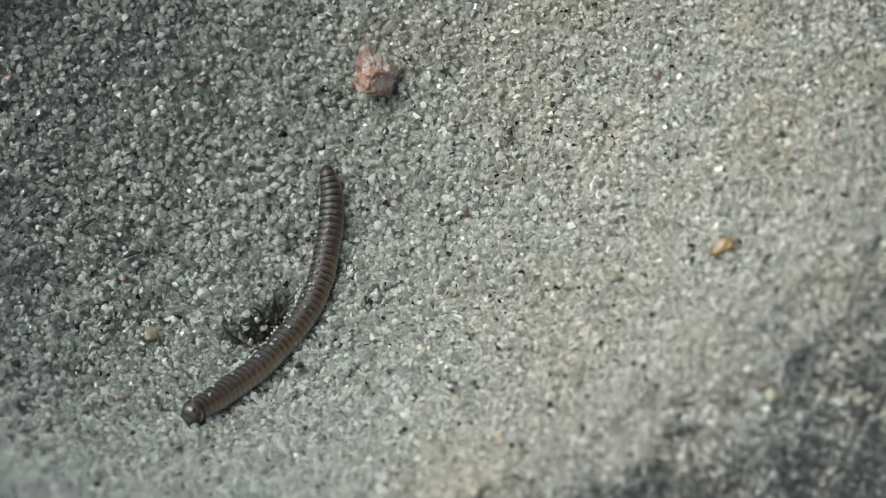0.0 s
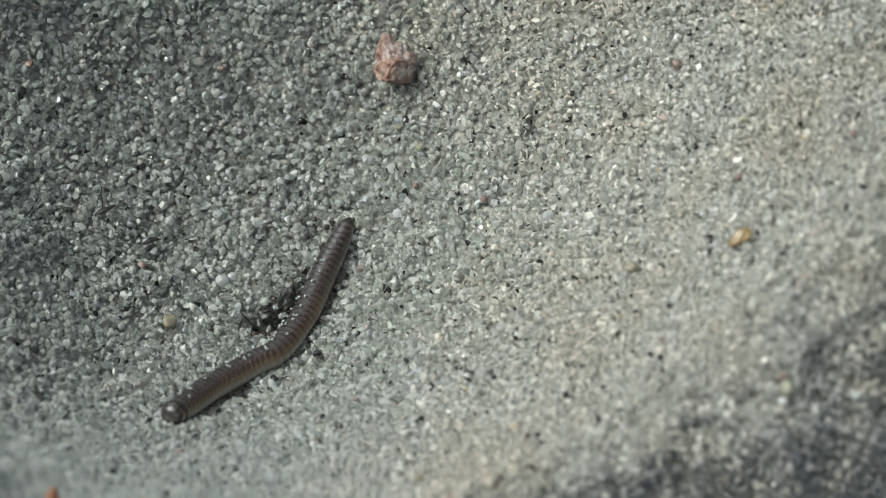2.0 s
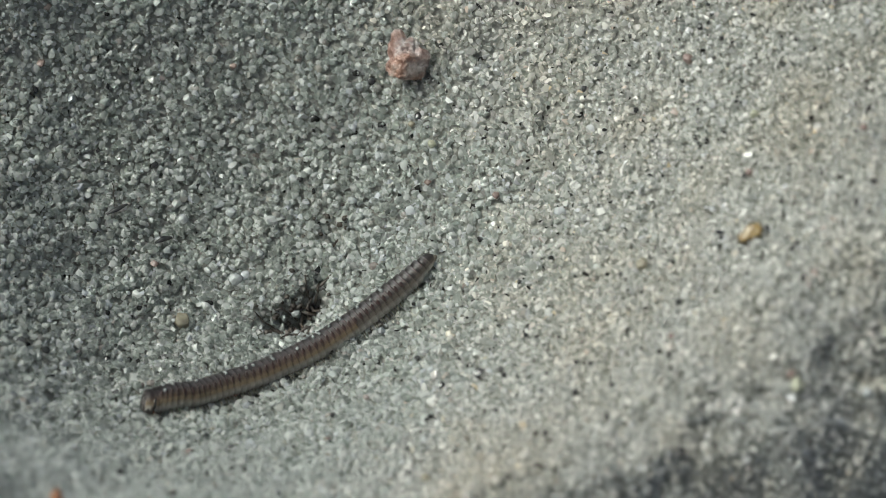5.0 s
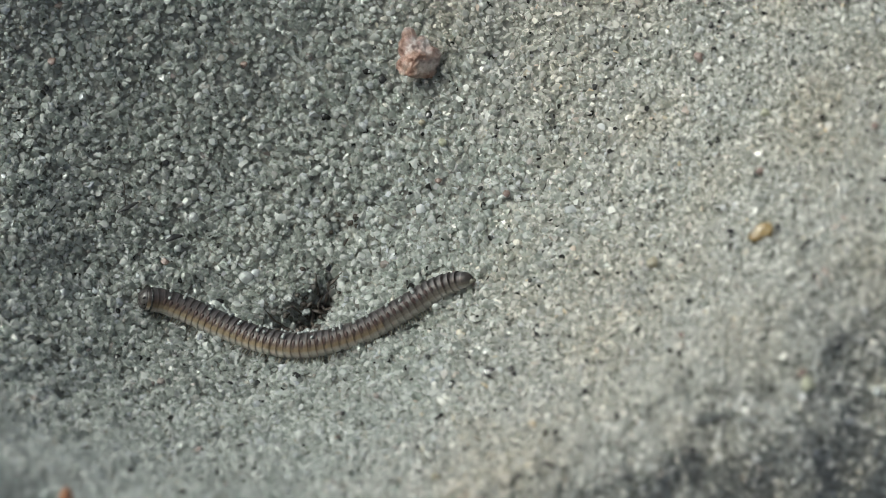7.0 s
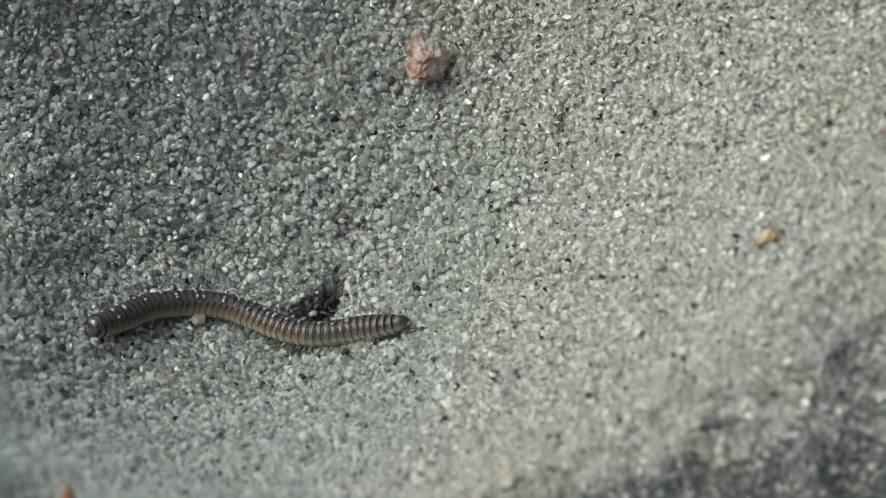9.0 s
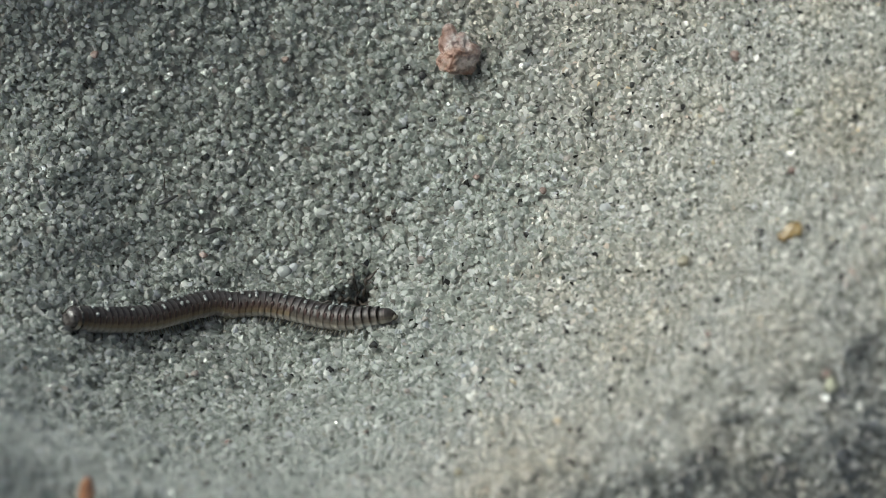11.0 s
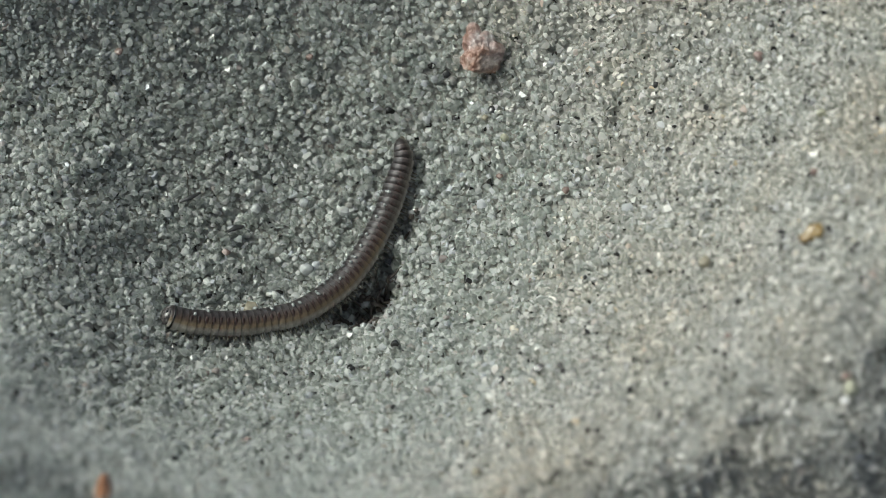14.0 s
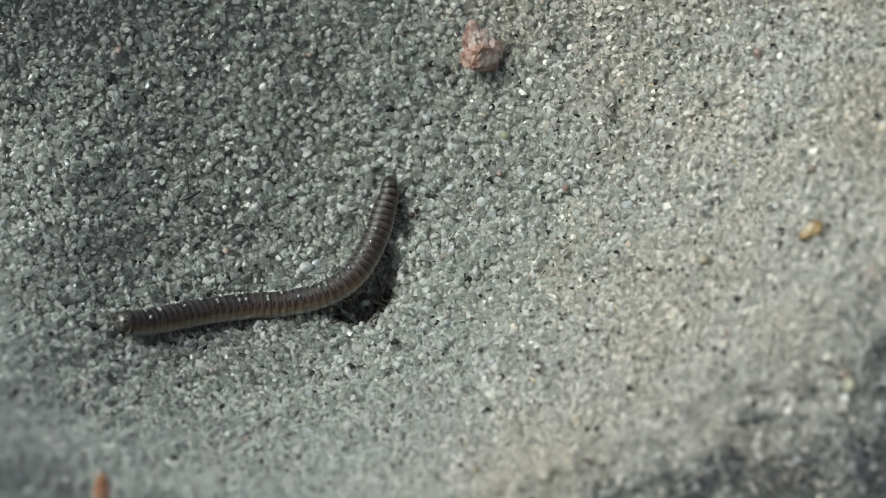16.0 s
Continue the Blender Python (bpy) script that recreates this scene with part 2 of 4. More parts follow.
def dents(x, y):
    """Small scars of the digging, lumps and a slip crack."""
    x, y = np.asarray(x, float), np.asarray(y, float)
    d = 0.22 * np.sin(0.83 * x + 1.3 * np.sin(0.41 * y)) * np.sin(0.71 * y + 0.9) + 0.12 * np.sin(2.1 * x + 0.7) * np.sin(1.7 * y - 0.4 * x)
    beyond = np.maximum((x - 3.6) * 0.507 - (y + 17.6) * 0.863 + 0.8, 0)          # the near right rim levels off, lumpy
    d = d - 0.75 * beyond**2 / (beyond + 3.0) + 0.5 * np.minimum(beyond / 4, 1) * np.sin(1.1 * x + 1.7 * np.sin(0.9 * y) + 0.6 * y) * np.sin(1.5 * y + 1.4 * np.sin(0.7 * x))
    past = np.maximum(-17.6 + 0.2 * (x - 6) - y, 0) * np.clip((x - 2) / 4, 0, 1)   # and then falls away
    d = d - 0.85 * past**2 / (past + 1.5)
    edge = np.maximum(x - 18.0, 0)                                          # the right rim levels off
    d = d - 0.22 * edge**2 / (edge + 2.0)
    for cx, cy, r, h in DENTS:
        d = d + h * np.exp(-((x - cx) ** 2 + (y - cy) ** 2) / (r * r))
    return d


DENTS = [(14.6, -17.9, 0.9, -0.9), (12.9, -17.7, 0.8, -0.8), (20.4, -12.9, 1.1, -0.4), (17, -20.3, 1, -0.9), (-8.4, 4.1, 0.65, -1.59), (-7.5, 5.5, 0.55, -1.51), (-9.4, 4.4, 0.5, -0.76), (-10.6, 3.9, 0.6, -0.76), (-6.2, 9.1, 0.5, -0.76), (-8.8, 2.9, 0.95, -1.42), (-6.7, 10.3, 0.6, -0.76), (-10.4, 1.1, 0.5, -0.58), (-7.7, 7.6, 0.55, -0.68), (-7.3, 4.6, 0.95, -1.09), (-8.4, 5.6, 0.8, -0.58), (-9.4, 0.7, 0.6, -0.58), (-10.4, 3.4, 0.75, -0.84), (-9.6, 3.4, 0.8, -0.92), (13.8, -18.8, 1.2, -1.3), (16.3, -18.6, 1.1, -1.3), (11.4, -19.3, 1, -1), (19, -19.6, 1.4, -1.1), (-6.5, 9.6, 0.6, -0.84), (-7.1, 6.7, 0.5, -1),
         (-9.2, 6.2, 1.2, 0.5), (-29, 19, 9, -5), (-8.6, 5.0, 2.6, -0.7), (12.5, -21, 0.9, -1.5), (15, -20.2, 0.9, -1.6), (10, -20.5, 0.8, -1.1), (17.6, -18.8, 0.9, -1.2), (14.4, -18.4, 0.8, 0.7),
         (20.5, -18, 0.9, -1), (22, -13, 0.7, -0.6), (20.3, -11.4, 0.6, -0.7), (11.5, -17.6, 0.7, -0.6), (7, -20, 0.8, -0.7), (4, 18.5, 1, -0.8), (-21.5, -7.5, 0.8, -0.8), (-20, -12, 0.8, -0.7)]


def ground_height(x, y):
    near = np.exp(-np.maximum(np.hypot(x, y) - 35, 0) / 20.0)
    return sand_height(x, y) + dents(x, y) * near


def mesh_object(name, verts, faces, material, smooth=True):
    me = bpy.data.meshes.new(name)
    me.from_pydata(verts, [], faces)
    me.materials.append(material)
    me.polygons.foreach_set("use_smooth", [smooth] * len(me.polygons))
    me.update()
    return new(name, me)


def ground():
    inner = np.arange(-34, 34.01, 0.4)
    outer = 34 * 1.32 ** np.arange(1, 52)
    line = np.concatenate([-outer[::-1], inner, outer])
    gx, gy = np.meshgrid(line, line)
    gz = ground_height(gx, gy) - 0.42
    n = len(line)
    verts = (np.stack([gx, gy, gz], -1).reshape(-1, 3) * MM).tolist()
    idx = np.arange(n * n).reshape(n, n)
    faces = np.stack([idx[:-1, :-1], idx[:-1, 1:], idx[1:, 1:], idx[1:, :-1]], -1).reshape(-1, 4).tolist()
    ob = mesh_object("ground", verts, faces, BED)
    return tagged(ob, "pale grey quartz sand hollow, loose and dry", "sand", kind="structure")


def hull_shape(rng, points, stretch):
    """A sub-angular grain: the hull of points on a squashed ball of unit width."""
    bm = bmesh.new()
    p = rng.normal(size=(points, 3))
    p /= np.linalg.norm(p, axis=1)[:, None]
    p *= 0.5 * stretch * rng.uniform(0.86, 1.05, (points, 1))
    for q in p:
        bm.verts.new(q)
    got = bmesh.ops.convex_hull(bm, input=bm.verts)
    bmesh.ops.delete(bm, geom=[v for v in bm.verts if not v.link_faces], context="VERTS")
    bm.verts.index_update()
    v = np.array([v.co[:] for v in bm.verts])
    f = np.array([[a.index for a in face.verts] for face in bm.faces if len(face.verts) == 3])
    bm.free()
    return v, f


def loose_sand(name, label, material, seed, bands, corners, worn, east=None, tries=3):
    """The visible top layers of grains within bands of height (low, high, spacing)."""
    rng = np.random.default_rng(seed)
    shapes = [hull_shape(rng, int(rng.integers(*corners)), np.array([1.0, rng.uniform(0.7, 1.0), rng.uniform(0.55, 0.88)])) for _ in range(28)]
    px, py, size, lift = [], [], [], []
    for low, high, step in bands:
        for layer in range(tries):
            gx, gy = np.meshgrid(np.arange(-33, 29, step), np.arange(-26, 27, step * 0.866))
            gx = gx + (np.arange(gx.shape[0]) % 2)[:, None] * step / 2
            gx = gx + rng.uniform(-0.45, 0.45, gx.shape) * step
            gy = gy + rng.uniform(-0.45, 0.45, gx.shape) * step
            mixing = np.random.default_rng(11).normal(0, 1, 4)
            z = sand_height(gx, gy) + 1.2 * np.sin(0.5 * gx + mixing[0]) * np.sin(0.43 * gy + mixing[1]) + rng.normal(0, 2.6, gx.shape)
            keep = (z >= low) & (z < high)
            if east is not None:      # sunlit-tinted sand lies east of a wandering line, shade-tinted sand west of it
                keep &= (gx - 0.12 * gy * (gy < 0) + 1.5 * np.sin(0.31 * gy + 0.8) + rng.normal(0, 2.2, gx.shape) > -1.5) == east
            if layer:
                keep &= rng.uniform(size=gx.shape) < (0, 0.6, 0.22)[layer]
            px.append(gx[keep]), py.append(gy[keep])
            lift.append(rng.uniform(-0.42, -0.02, keep.sum()) * step + (0.0, 0.14, 0.45)[layer] * step)
            size.append(step * 1.2 * np.exp(rng.normal(0, 0.28, keep.sum())).clip(0.55, 1.8))
    px, py, size, lift = (np.concatenate(v) for v in (px, py, size, lift))
    pz = ground_height(px, py) + lift
    kind = rng.integers(0, len(shapes), len(px))
    turn = rng.normal(size=(len(px), 4))
    turn /= np.linalg.norm(turn, axis=1)[:, None]
    w, a, b, c = turn.T
    rot = np.stack([1 - 2 * (b * b + c * c), 2 * (a * b - w * c), 2 * (a * c + w * b), 2 * (a * b + w * c), 1 - 2 * (a * a + c * c), 2 * (b * c - w * a),
                    2 * (a * c - w * b), 2 * (b * c + w * a), 1 - 2 * (a * a + b * b)], 1).reshape(-1, 3, 3)
    verts, tris, base = [], [], 0
    for k, (v, f) in enumerate(shapes):
        m = np.where(kind == k)[0]
        q = np.einsum("nij,vj->nvi", rot[m], v) * size[m][:, None, None] + np.stack([px[m], py[m], pz[m]], 1)[:, None, :]
        verts.append(q.reshape(-1, 3))
        tris.append((f[None] + (base + np.arange(len(m)) * len(v))[:, None, None]).reshape(-1, 3))
        base += len(m) * len(v)
    verts, tris = np.concatenate(verts) * MM, np.concatenate(tris)
    me = bpy.data.meshes.new(name)
    me.vertices.add(len(verts))
    me.vertices.foreach_set("co", verts.ravel())
    me.loops.add(tris.size)
    me.loops.foreach_set("vertex_index", tris.ravel().astype(np.int32))
    me.polygons.add(len(tris))
    me.polygons.foreach_set("loop_start", np.arange(0, tris.size, 3, dtype=np.int32))
    me.polygons.foreach_set("use_smooth", np.ones(len(tris), bool))
    me.update(calc_edges=True)
    edge_of = np.empty(tris.size, np.int32)
    me.loops.foreach_get("edge_index", edge_of)
    order = np.argsort(edge_of, kind="stable").reshape(-1, 2) // 3
    p, q, r = (verts[tris[:, k]] for k in range(3))
    facing = np.cross(q - p, r - p)
    facing /= np.linalg.norm(facing, axis=1)[:, None] + 1e-30
    steep = np.einsum("ij,ij->i", facing[order[:, 0]], facing[order[:, 1]]) < math.cos(radians(worn))
    me.attributes.new("sharp_edge", "BOOLEAN", "EDGE").data.foreach_set("value", steep)
    me.materials.append(material)
    tagged(new(name, me), label, "sand", kind="stuff")


def part(name, bm, material, parent, label="", smooth=True):
    me = bpy.data.meshes.new(name)
    bm.to_mesh(me)
    bm.free()
    me.materials.append(material)
    me.polygons.foreach_set("use_smooth", [smooth] * len(me.polygons))
    ob = new(name, me)
    if parent is not None:
        ob.parent = parent
    return tagged(ob, label)

GRAINS = {}


def grain(name, x, y, size, squash, material, label):
    """One grain that stands out, sunk a third into the sand; grains of a kind share four shapes."""
    rng = np.random.default_rng(int(9000 + 97 * x + 31 * y))
    key = (name, int(rng.integers(0, 4)))
    if key not in GRAINS:
        bm = bmesh.new()
        bmesh.ops.create_icosphere(bm, subdivisions=3, radius=0.5)
        o = Vector(rng.uniform(-50, 50, 3))
        cuts = [Vector(rng.normal(size=3)).normalized() for _ in range(9)]
        for v in bm.verts:
            p = v.co * (1 + 0.16 * noise.noise(v.co * 3.0 + o) + 0.05 * noise.noise(v.co * 9.0 + o))
            for c in cuts:
                over = p.dot(c) - 0.36
                if over > 0:
                    p = p - c * over * 0.9
            v.co = Vector((p.x, p.y * 0.86, p.z * squash)) * MM
        me = bpy.data.meshes.new(name)
        bm.to_mesh(me)
        bm.free()
        me.materials.append(material)
        me.polygons.foreach_set("use_smooth", [True] * len(me.polygons))
        GRAINS[key] = me
    ob = new(name, GRAINS[key])
    z = float(ground_height(x, y)) + size * squash * 0.16 + 0.13
    ob.matrix_world = pose(x * MM, y * MM, z * MM, rng.uniform(-20, 20), rng.uniform(-20, 20), rng.uniform(0, 360)) @ Matrix.Scale(size, 4)
    return tagged(ob, label, "sand grain", group="grains that stand out on the sand")


def pebble():
    """The pink stone: three fused lobes with a peak, pitted and broken."""
    bm = bmesh.new()
    bmesh.ops.create_icosphere(bm, subdivisions=5, radius=1.0)
    lobes = [(Vector((0.0, -0.35, 0.0)), 1.02), (Vector((0.62, 0.15, 0.25)), 0.62), (Vector((-0.42, 0.45, 0.6)), 0.62), (Vector((-0.50, 1.0, 1.0)), 0.40), (Vector((-0.5, -0.5, 0.3)), 0.6), (Vector((0.10, 0.60, 0.55)), 0.58)]
    rng = np.random.default_rng(21)
    cuts = [(Vector(rng.normal(size=3)).normalized(), rng.uniform(0.72, 1.0)) for _ in range(12)]
    for v in bm.verts:
        d = v.co.normalized()
        reach = 0.3
        for c, r in lobes:
            b = d.dot(c)
            q = b * b - c.length_squared + r * r
            if q > 0:
                reach = max(reach, b + math.sqrt(q))
        p = d * reach
        for c, far in cuts:
            over = p.dot(c) - far - 2.0 * max(0, d.y - 0.1)
            if over > 0:
                p = p - c * over * 0.85
        k = 0.08 * noise.noise(p * 2.6) - 0.12 * abs(noise.noise(p * 3.4 + Vector((3, 1, 7)))) + 0.06 * noise.noise(p * 9.0) + 0.03 * noise.noise(p * 21.0)
        p = p + d * k
        v.co = Vector((p.x * 1.04, p.y, p.z)) * 1.22 * MM
    ob = part("pebble", bm, PINK, None)
    x, y = -1.75, 18.45
    ob.matrix_world = pose(x * MM, y * MM, (float(ground_height(x, y)) + 1.05) * MM, -8, 0, -4)
    tagged(ob, "pink feldspar pebble with pitted broken surface on sand", "pebble")


def amber_grain():
    """A honey-coloured cleaved piece."""
    bm = bmesh.new()
    bmesh.ops.create_cube(bm, size=1.0)
    bmesh.ops.subdivide_edges(bm, edges=bm.edges[:], cuts=5, use_grid_fill=True)
    for v in bm.verts:
        p = v.co.copy()
        p = p.lerp(p.normalized() * 0.55, 0.55)
        p += p.normalized() * (0.16 * noise.noise(p * 3.1 + Vector((4, 1, 9))) + 0.08 * noise.noise(p * 8.0))
        v.co = Vector((p.x * 1.5, p.y * (0.80 + 0.14 * math.sin(5 * p.x)), p.z * 0.62)) * 0.86 * MM
    ob = part("amber_grain", bm, AMBER, None)
    x, y = 16.95, -3.45
    ob.matrix_world = pose(x * MM, y * MM, (float(ground_height(x, y)) + 0.34) * MM, 12, -30, 24)
    tagged(ob, "amber-yellow translucent mineral grain on pale sand", "sand grain")


def seed():
    """A brown husk standing on the near rim."""
    bm = bmesh.new()
    bmesh.ops.create_uvsphere(bm, u_segments=20, v_segments=14, radius=0.5)
    for v in bm.verts:
        taper = 1.0 - 0.45 * (v.co.z + 0.5)
        v.co = Vector((v.co.x * 1.05 * taper, v.co.y * 0.9 * taper, v.co.z * 2.0)) * (1 + 0.08 * noise.noise(v.co * 5)) * MM
    ob = part("seed_husk", bm, BROWN, None)
    x, y = -18.3, -21.4
    ob.matrix_world = pose(x * MM, y * MM, (float(ground_height(x, y)) + 0.4) * MM, -25, 8, 0)
    tagged(ob, "brown seed husk standing in the sand rim", "seed husk")


def fibre(name, path, width, material, label, category, flat=0.6):
    """A thin crooked piece along plan points (x, y, lift)."""
    pts = [Vector((x, y, float(ground_height(x, y)) + lift)) for x, y, lift in path]
    fine = []
    for k in range(len(pts) - 1):
        for s in range(6):
            fine.append(pts[k].lerp(pts[k + 1], s / 6))
    fine.append(pts[-1])
    bm = bmesh.new()
    rings, sides = [], 8
    for k, p in enumerate(fine):
        t = (fine[min(k + 1, len(fine) - 1)] - fine[max(k - 1, 0)]).normalized()
        side = t.cross(Vector((0, 0, 1))).normalized()
        up = side.cross(t)
        f = k / (len(fine) - 1)
        w = width * (0.35 + 0.65 * math.sin(math.pi * min(max(f, 0.06), 0.94))) * (1 + 0.3 * noise.noise(p * 2.3))
        ring = []
        for s in range(sides):
            a = 2 * math.pi * s / sides
            ring.append(bm.verts.new((p + side * math.cos(a) * w / 2 + up * math.sin(a) * w / 2 * flat + Vector((noise.noise(p * 1.7), noise.noise(p * 1.9 + Vector((5, 5, 5))), 0)) * 0.06) * MM))
        rings.append(ring)
    for a, b in zip(rings, rings[1:]):
        for s in range(sides):
            bm.faces.new((a[s], a[(s + 1) % sides], b[(s + 1) % sides], b[s]))
    bm.faces.new(rings[0][::-1]), bm.faces.new(rings[-1])
    bmesh.ops.recalc_face_normals(bm, faces=bm.faces[:])
    ob = part(name, bm, material, None)
    return tagged(ob, label, category)


# ---- the millipede: x runs to the tail, z is its back ----
RINGS = 48
GIRTH = 0.88
RING_PROFILE = ((-0.36, 0.90), (-0.27, 0.950), (-0.15, 0.957), (-0.10, 0.982), (0.02, 0.995), (0.18, 1.0), (0.26, 0.993), (0.285, 0.962), (0.26, 0.88))


def ring_width(i):
    f = i / (RINGS - 1)
    return 1.0 - 0.10 * max(0, 1 - f / 0.12) - 0.30 * max(0, (f - 0.86) / 0.14) ** 2 - 0.04 * max(0, (f - 0.6) / 0.4)


def turned(profile, sides=28, belly=0.86):
    """A ring turned round x with a flattened belly, in metres."""
    bm = bmesh.new()
    loops = []
    for x, r in profile:
        loop = []
        for s in range(sides):
            a = 2 * math.pi * s / sides
            y, z = math.cos(a) * r, math.sin(a) * r
            if z < 0:
                z *= 1 - (1 - belly) * (-z / max(r, 1e-6)) ** 1.5
            loop.append(bm.verts.new(Vector((x, y, z)) * GIRTH * MM))
        loops.append(loop)
    for a, b in zip(loops, loops[1:]):
        for s in range(sides):
            bm.faces.new((a[s], a[(s + 1) % sides], b[(s + 1) % sides], b[s]))
    for loop in (loops[0], loops[-1]):
        bm.faces.new(loop)
    bmesh.ops.recalc_face_normals(bm, faces=bm.faces[:])
    return bm


def leg_shape(side):
    """A jointed walking leg that comes from under the ring."""
    bm = bmesh.new()
    pts = [(0.0, 0.15, -0.56), (-0.02, 0.32, -0.80), (-0.05, 0.48, -0.96), (-0.08, 0.60, -1.12), (-0.09, 0.64, -1.22)]
    wid = [0.065, 0.070, 0.056, 0.038, 0.015]
    loops = []
    for k, (p, w) in enumerate(zip(pts, wid)):
        p = Vector((p[0], p[1] * side, p[2]))
        a, b = Vector(pts[max(k - 1, 0)]), Vector(pts[min(k + 1, len(pts) - 1)])
        t = Vector((b.x - a.x, (b.y - a.y) * side, b.z - a.z)).normalized()
        u = t.cross(Vector((1, 0, 0))).normalized()
        loops.append([bm.verts.new((p + (Vector((1, 0, 0)) * math.cos(q) + u * math.sin(q)) * w) * GIRTH * MM) for q in (2 * math.pi * s / 6 for s in range(6))])
    for a, b in zip(loops, loops[1:]):
        for s in range(6):
            bm.faces.new((a[s], a[(s + 1) % 6], b[(s + 1) % 6], b[s]))
    bm.faces.new(loops[0]), bm.faces.new(loops[-1])
    bmesh.ops.recalc_face_normals(bm, faces=bm.faces[:])
    return bm


def blob(radius, stretch, centre, sub=2):
    bm = bmesh.new()
    bmesh.ops.create_icosphere(bm, subdivisions=sub, radius=radius)
    for v in bm.verts:
        v.co = Vector((v.co.x * stretch[0], v.co.y * stretch[1], v.co.z * stretch[2])) + Vector(centre)
        v.co = v.co * GIRTH * MM
    return bm


def shared(name, ob, parent):
    """Another part on the mesh of ob."""
    o = new(name, ob.data)
    o.parent = parent
    return o


def millipede():
    rng = np.random.default_rng(3)
    body = new("millipede")
    body.matrix_world = Matrix.Identity(4)
    tagged(body, "lilac-brown ringed millipede with honey flanks writhing on sand", "millipede")
    rings = []
    plain = spot_l = spot_r = leg_l = leg_r = stuck = None
    for i in range(RINGS):
        if i == 0:
            ob = part("head", turned([(-0.40, 0.05), (-0.38, 0.34), (-0.32, 0.56), (-0.20, 0.74), (-0.04, 0.85), (0.06, 0.87), (0.09, 0.84), (0.12, 0.84), (0.15, 0.90), (0.27, 0.95), (0.42, 0.88)], belly=0.9), HEAD, body, "dark domed head with black eye patches")
            part("collar_edge", turned([(0.26, 0.95), (0.30, 1.015), (0.40, 1.02), (0.44, 0.95)], belly=0.9), EYE, ob, "thin black edge of the collar")
            for s in (-1, 1):
                part("eye", blob(0.16, (1.0, 0.5, 0.9), (-0.16, 0.66 * s, 0.26)), EYE, ob)
                a = leg_shape(s)
                for v in a.verts:
                    c = v.co.copy()
                    v.co = Vector((-0.15 * GIRTH * MM - 0.45 * (abs(c.y) - 0.1 * GIRTH * MM), c.y * 0.6, c.z * 0.55))
                part("antenna", a, HEAD, ob)
        elif i == RINGS - 1:
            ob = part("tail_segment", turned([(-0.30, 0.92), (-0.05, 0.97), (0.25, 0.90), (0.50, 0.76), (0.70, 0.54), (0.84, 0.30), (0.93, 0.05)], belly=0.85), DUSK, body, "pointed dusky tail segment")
            for s in (-1, 1):
                part("tail_valve", blob(0.34, (1.1, 0.7, 1.0), (0.66, 0.2 * s, -0.22)), LEG, ob, "pale brown tail valve")
        elif i == 1:
            ob = part("collar_ring", turned([(-0.52, 0.80), (-0.44, 0.93), (-0.1, 0.99), (0.30, 1.0), (0.42, 0.95)], belly=0.85), RING, body, "smooth broad collar ring behind the head")
        else:
            if plain is None:
                ob = plain = part("body_ring", turned(RING_PROFILE), HONEY, body)
            elif i == 19:
                ob = plain = part("body_ring", turned(RING_PROFILE), RING, body)
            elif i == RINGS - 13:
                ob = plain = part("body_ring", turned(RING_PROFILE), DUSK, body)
            else:
                ob = shared("body_ring", plain, body)
            if 3 <= i < RINGS - 4:
                if spot_l is None:
                    spot_l = part("gland_spot", blob(0.16, (0.75, 0.22, 1.9), (-0.12, 0.955, 0.20)), SPOT, ob, "dark red gland spot")
                    spot_r = part("gland_spot", blob(0.16, (0.75, 0.22, 1.9), (-0.12, -0.955, 0.20)), SPOT, ob, "dark red gland spot")
                else:
                    shared("gland_spot", spot_l, ob), shared("gland_spot", spot_r, ob)
            if i < RINGS - 3:
                if leg_l is None:
                    leg_l, leg_r = part("leg", leg_shape(1), LEG, ob), part("leg", leg_shape(-1), LEG, ob)
                    pair = [leg_l, leg_r]
                else:
                    pair = [shared("leg", leg_l, ob), shared("leg", leg_r, ob)]
                if i > 4:
                    pair += [shared("leg", leg_l, ob), shared("leg", leg_r, ob)]
                for k, leg in enumerate(pair):
                    leg.matrix_basis = pose((-0.14 + 0.28 * (k // 2)) * GIRTH * MM, 0, 0, rng.uniform(-6, 6), 0, rng.uniform(-14, 14))
            if i in (3, 5, 8, 9, 12, 14, 15, 17, 18, 20, 21, 23, 24, 25, 27, 28, 29, 31, 33, 36, 38, 40):
                for _ in range(int(rng.integers(2, 6))):
                    if stuck is None:
                        stuck = g = part("stuck_grain", blob(0.15, (1.0, 0.85, 0.7), (0, 0, 0), 2), MILKY, ob, "white sand grain stuck to the ring")
                    else:
                        g = shared("stuck_grain", stuck, ob)
                    a = radians(rng.uniform(35, 150))
                    g.matrix_basis = pose(0.1 * GIRTH * MM, math.cos(a) * 1.06 * GIRTH * MM, math.sin(a) * 1.06 * GIRTH * MM, *rng.uniform(0, 360, 3))
        ob.scale = (1.0, ring_width(i), ring_width(i))
        rings.append(ob)
    return rings


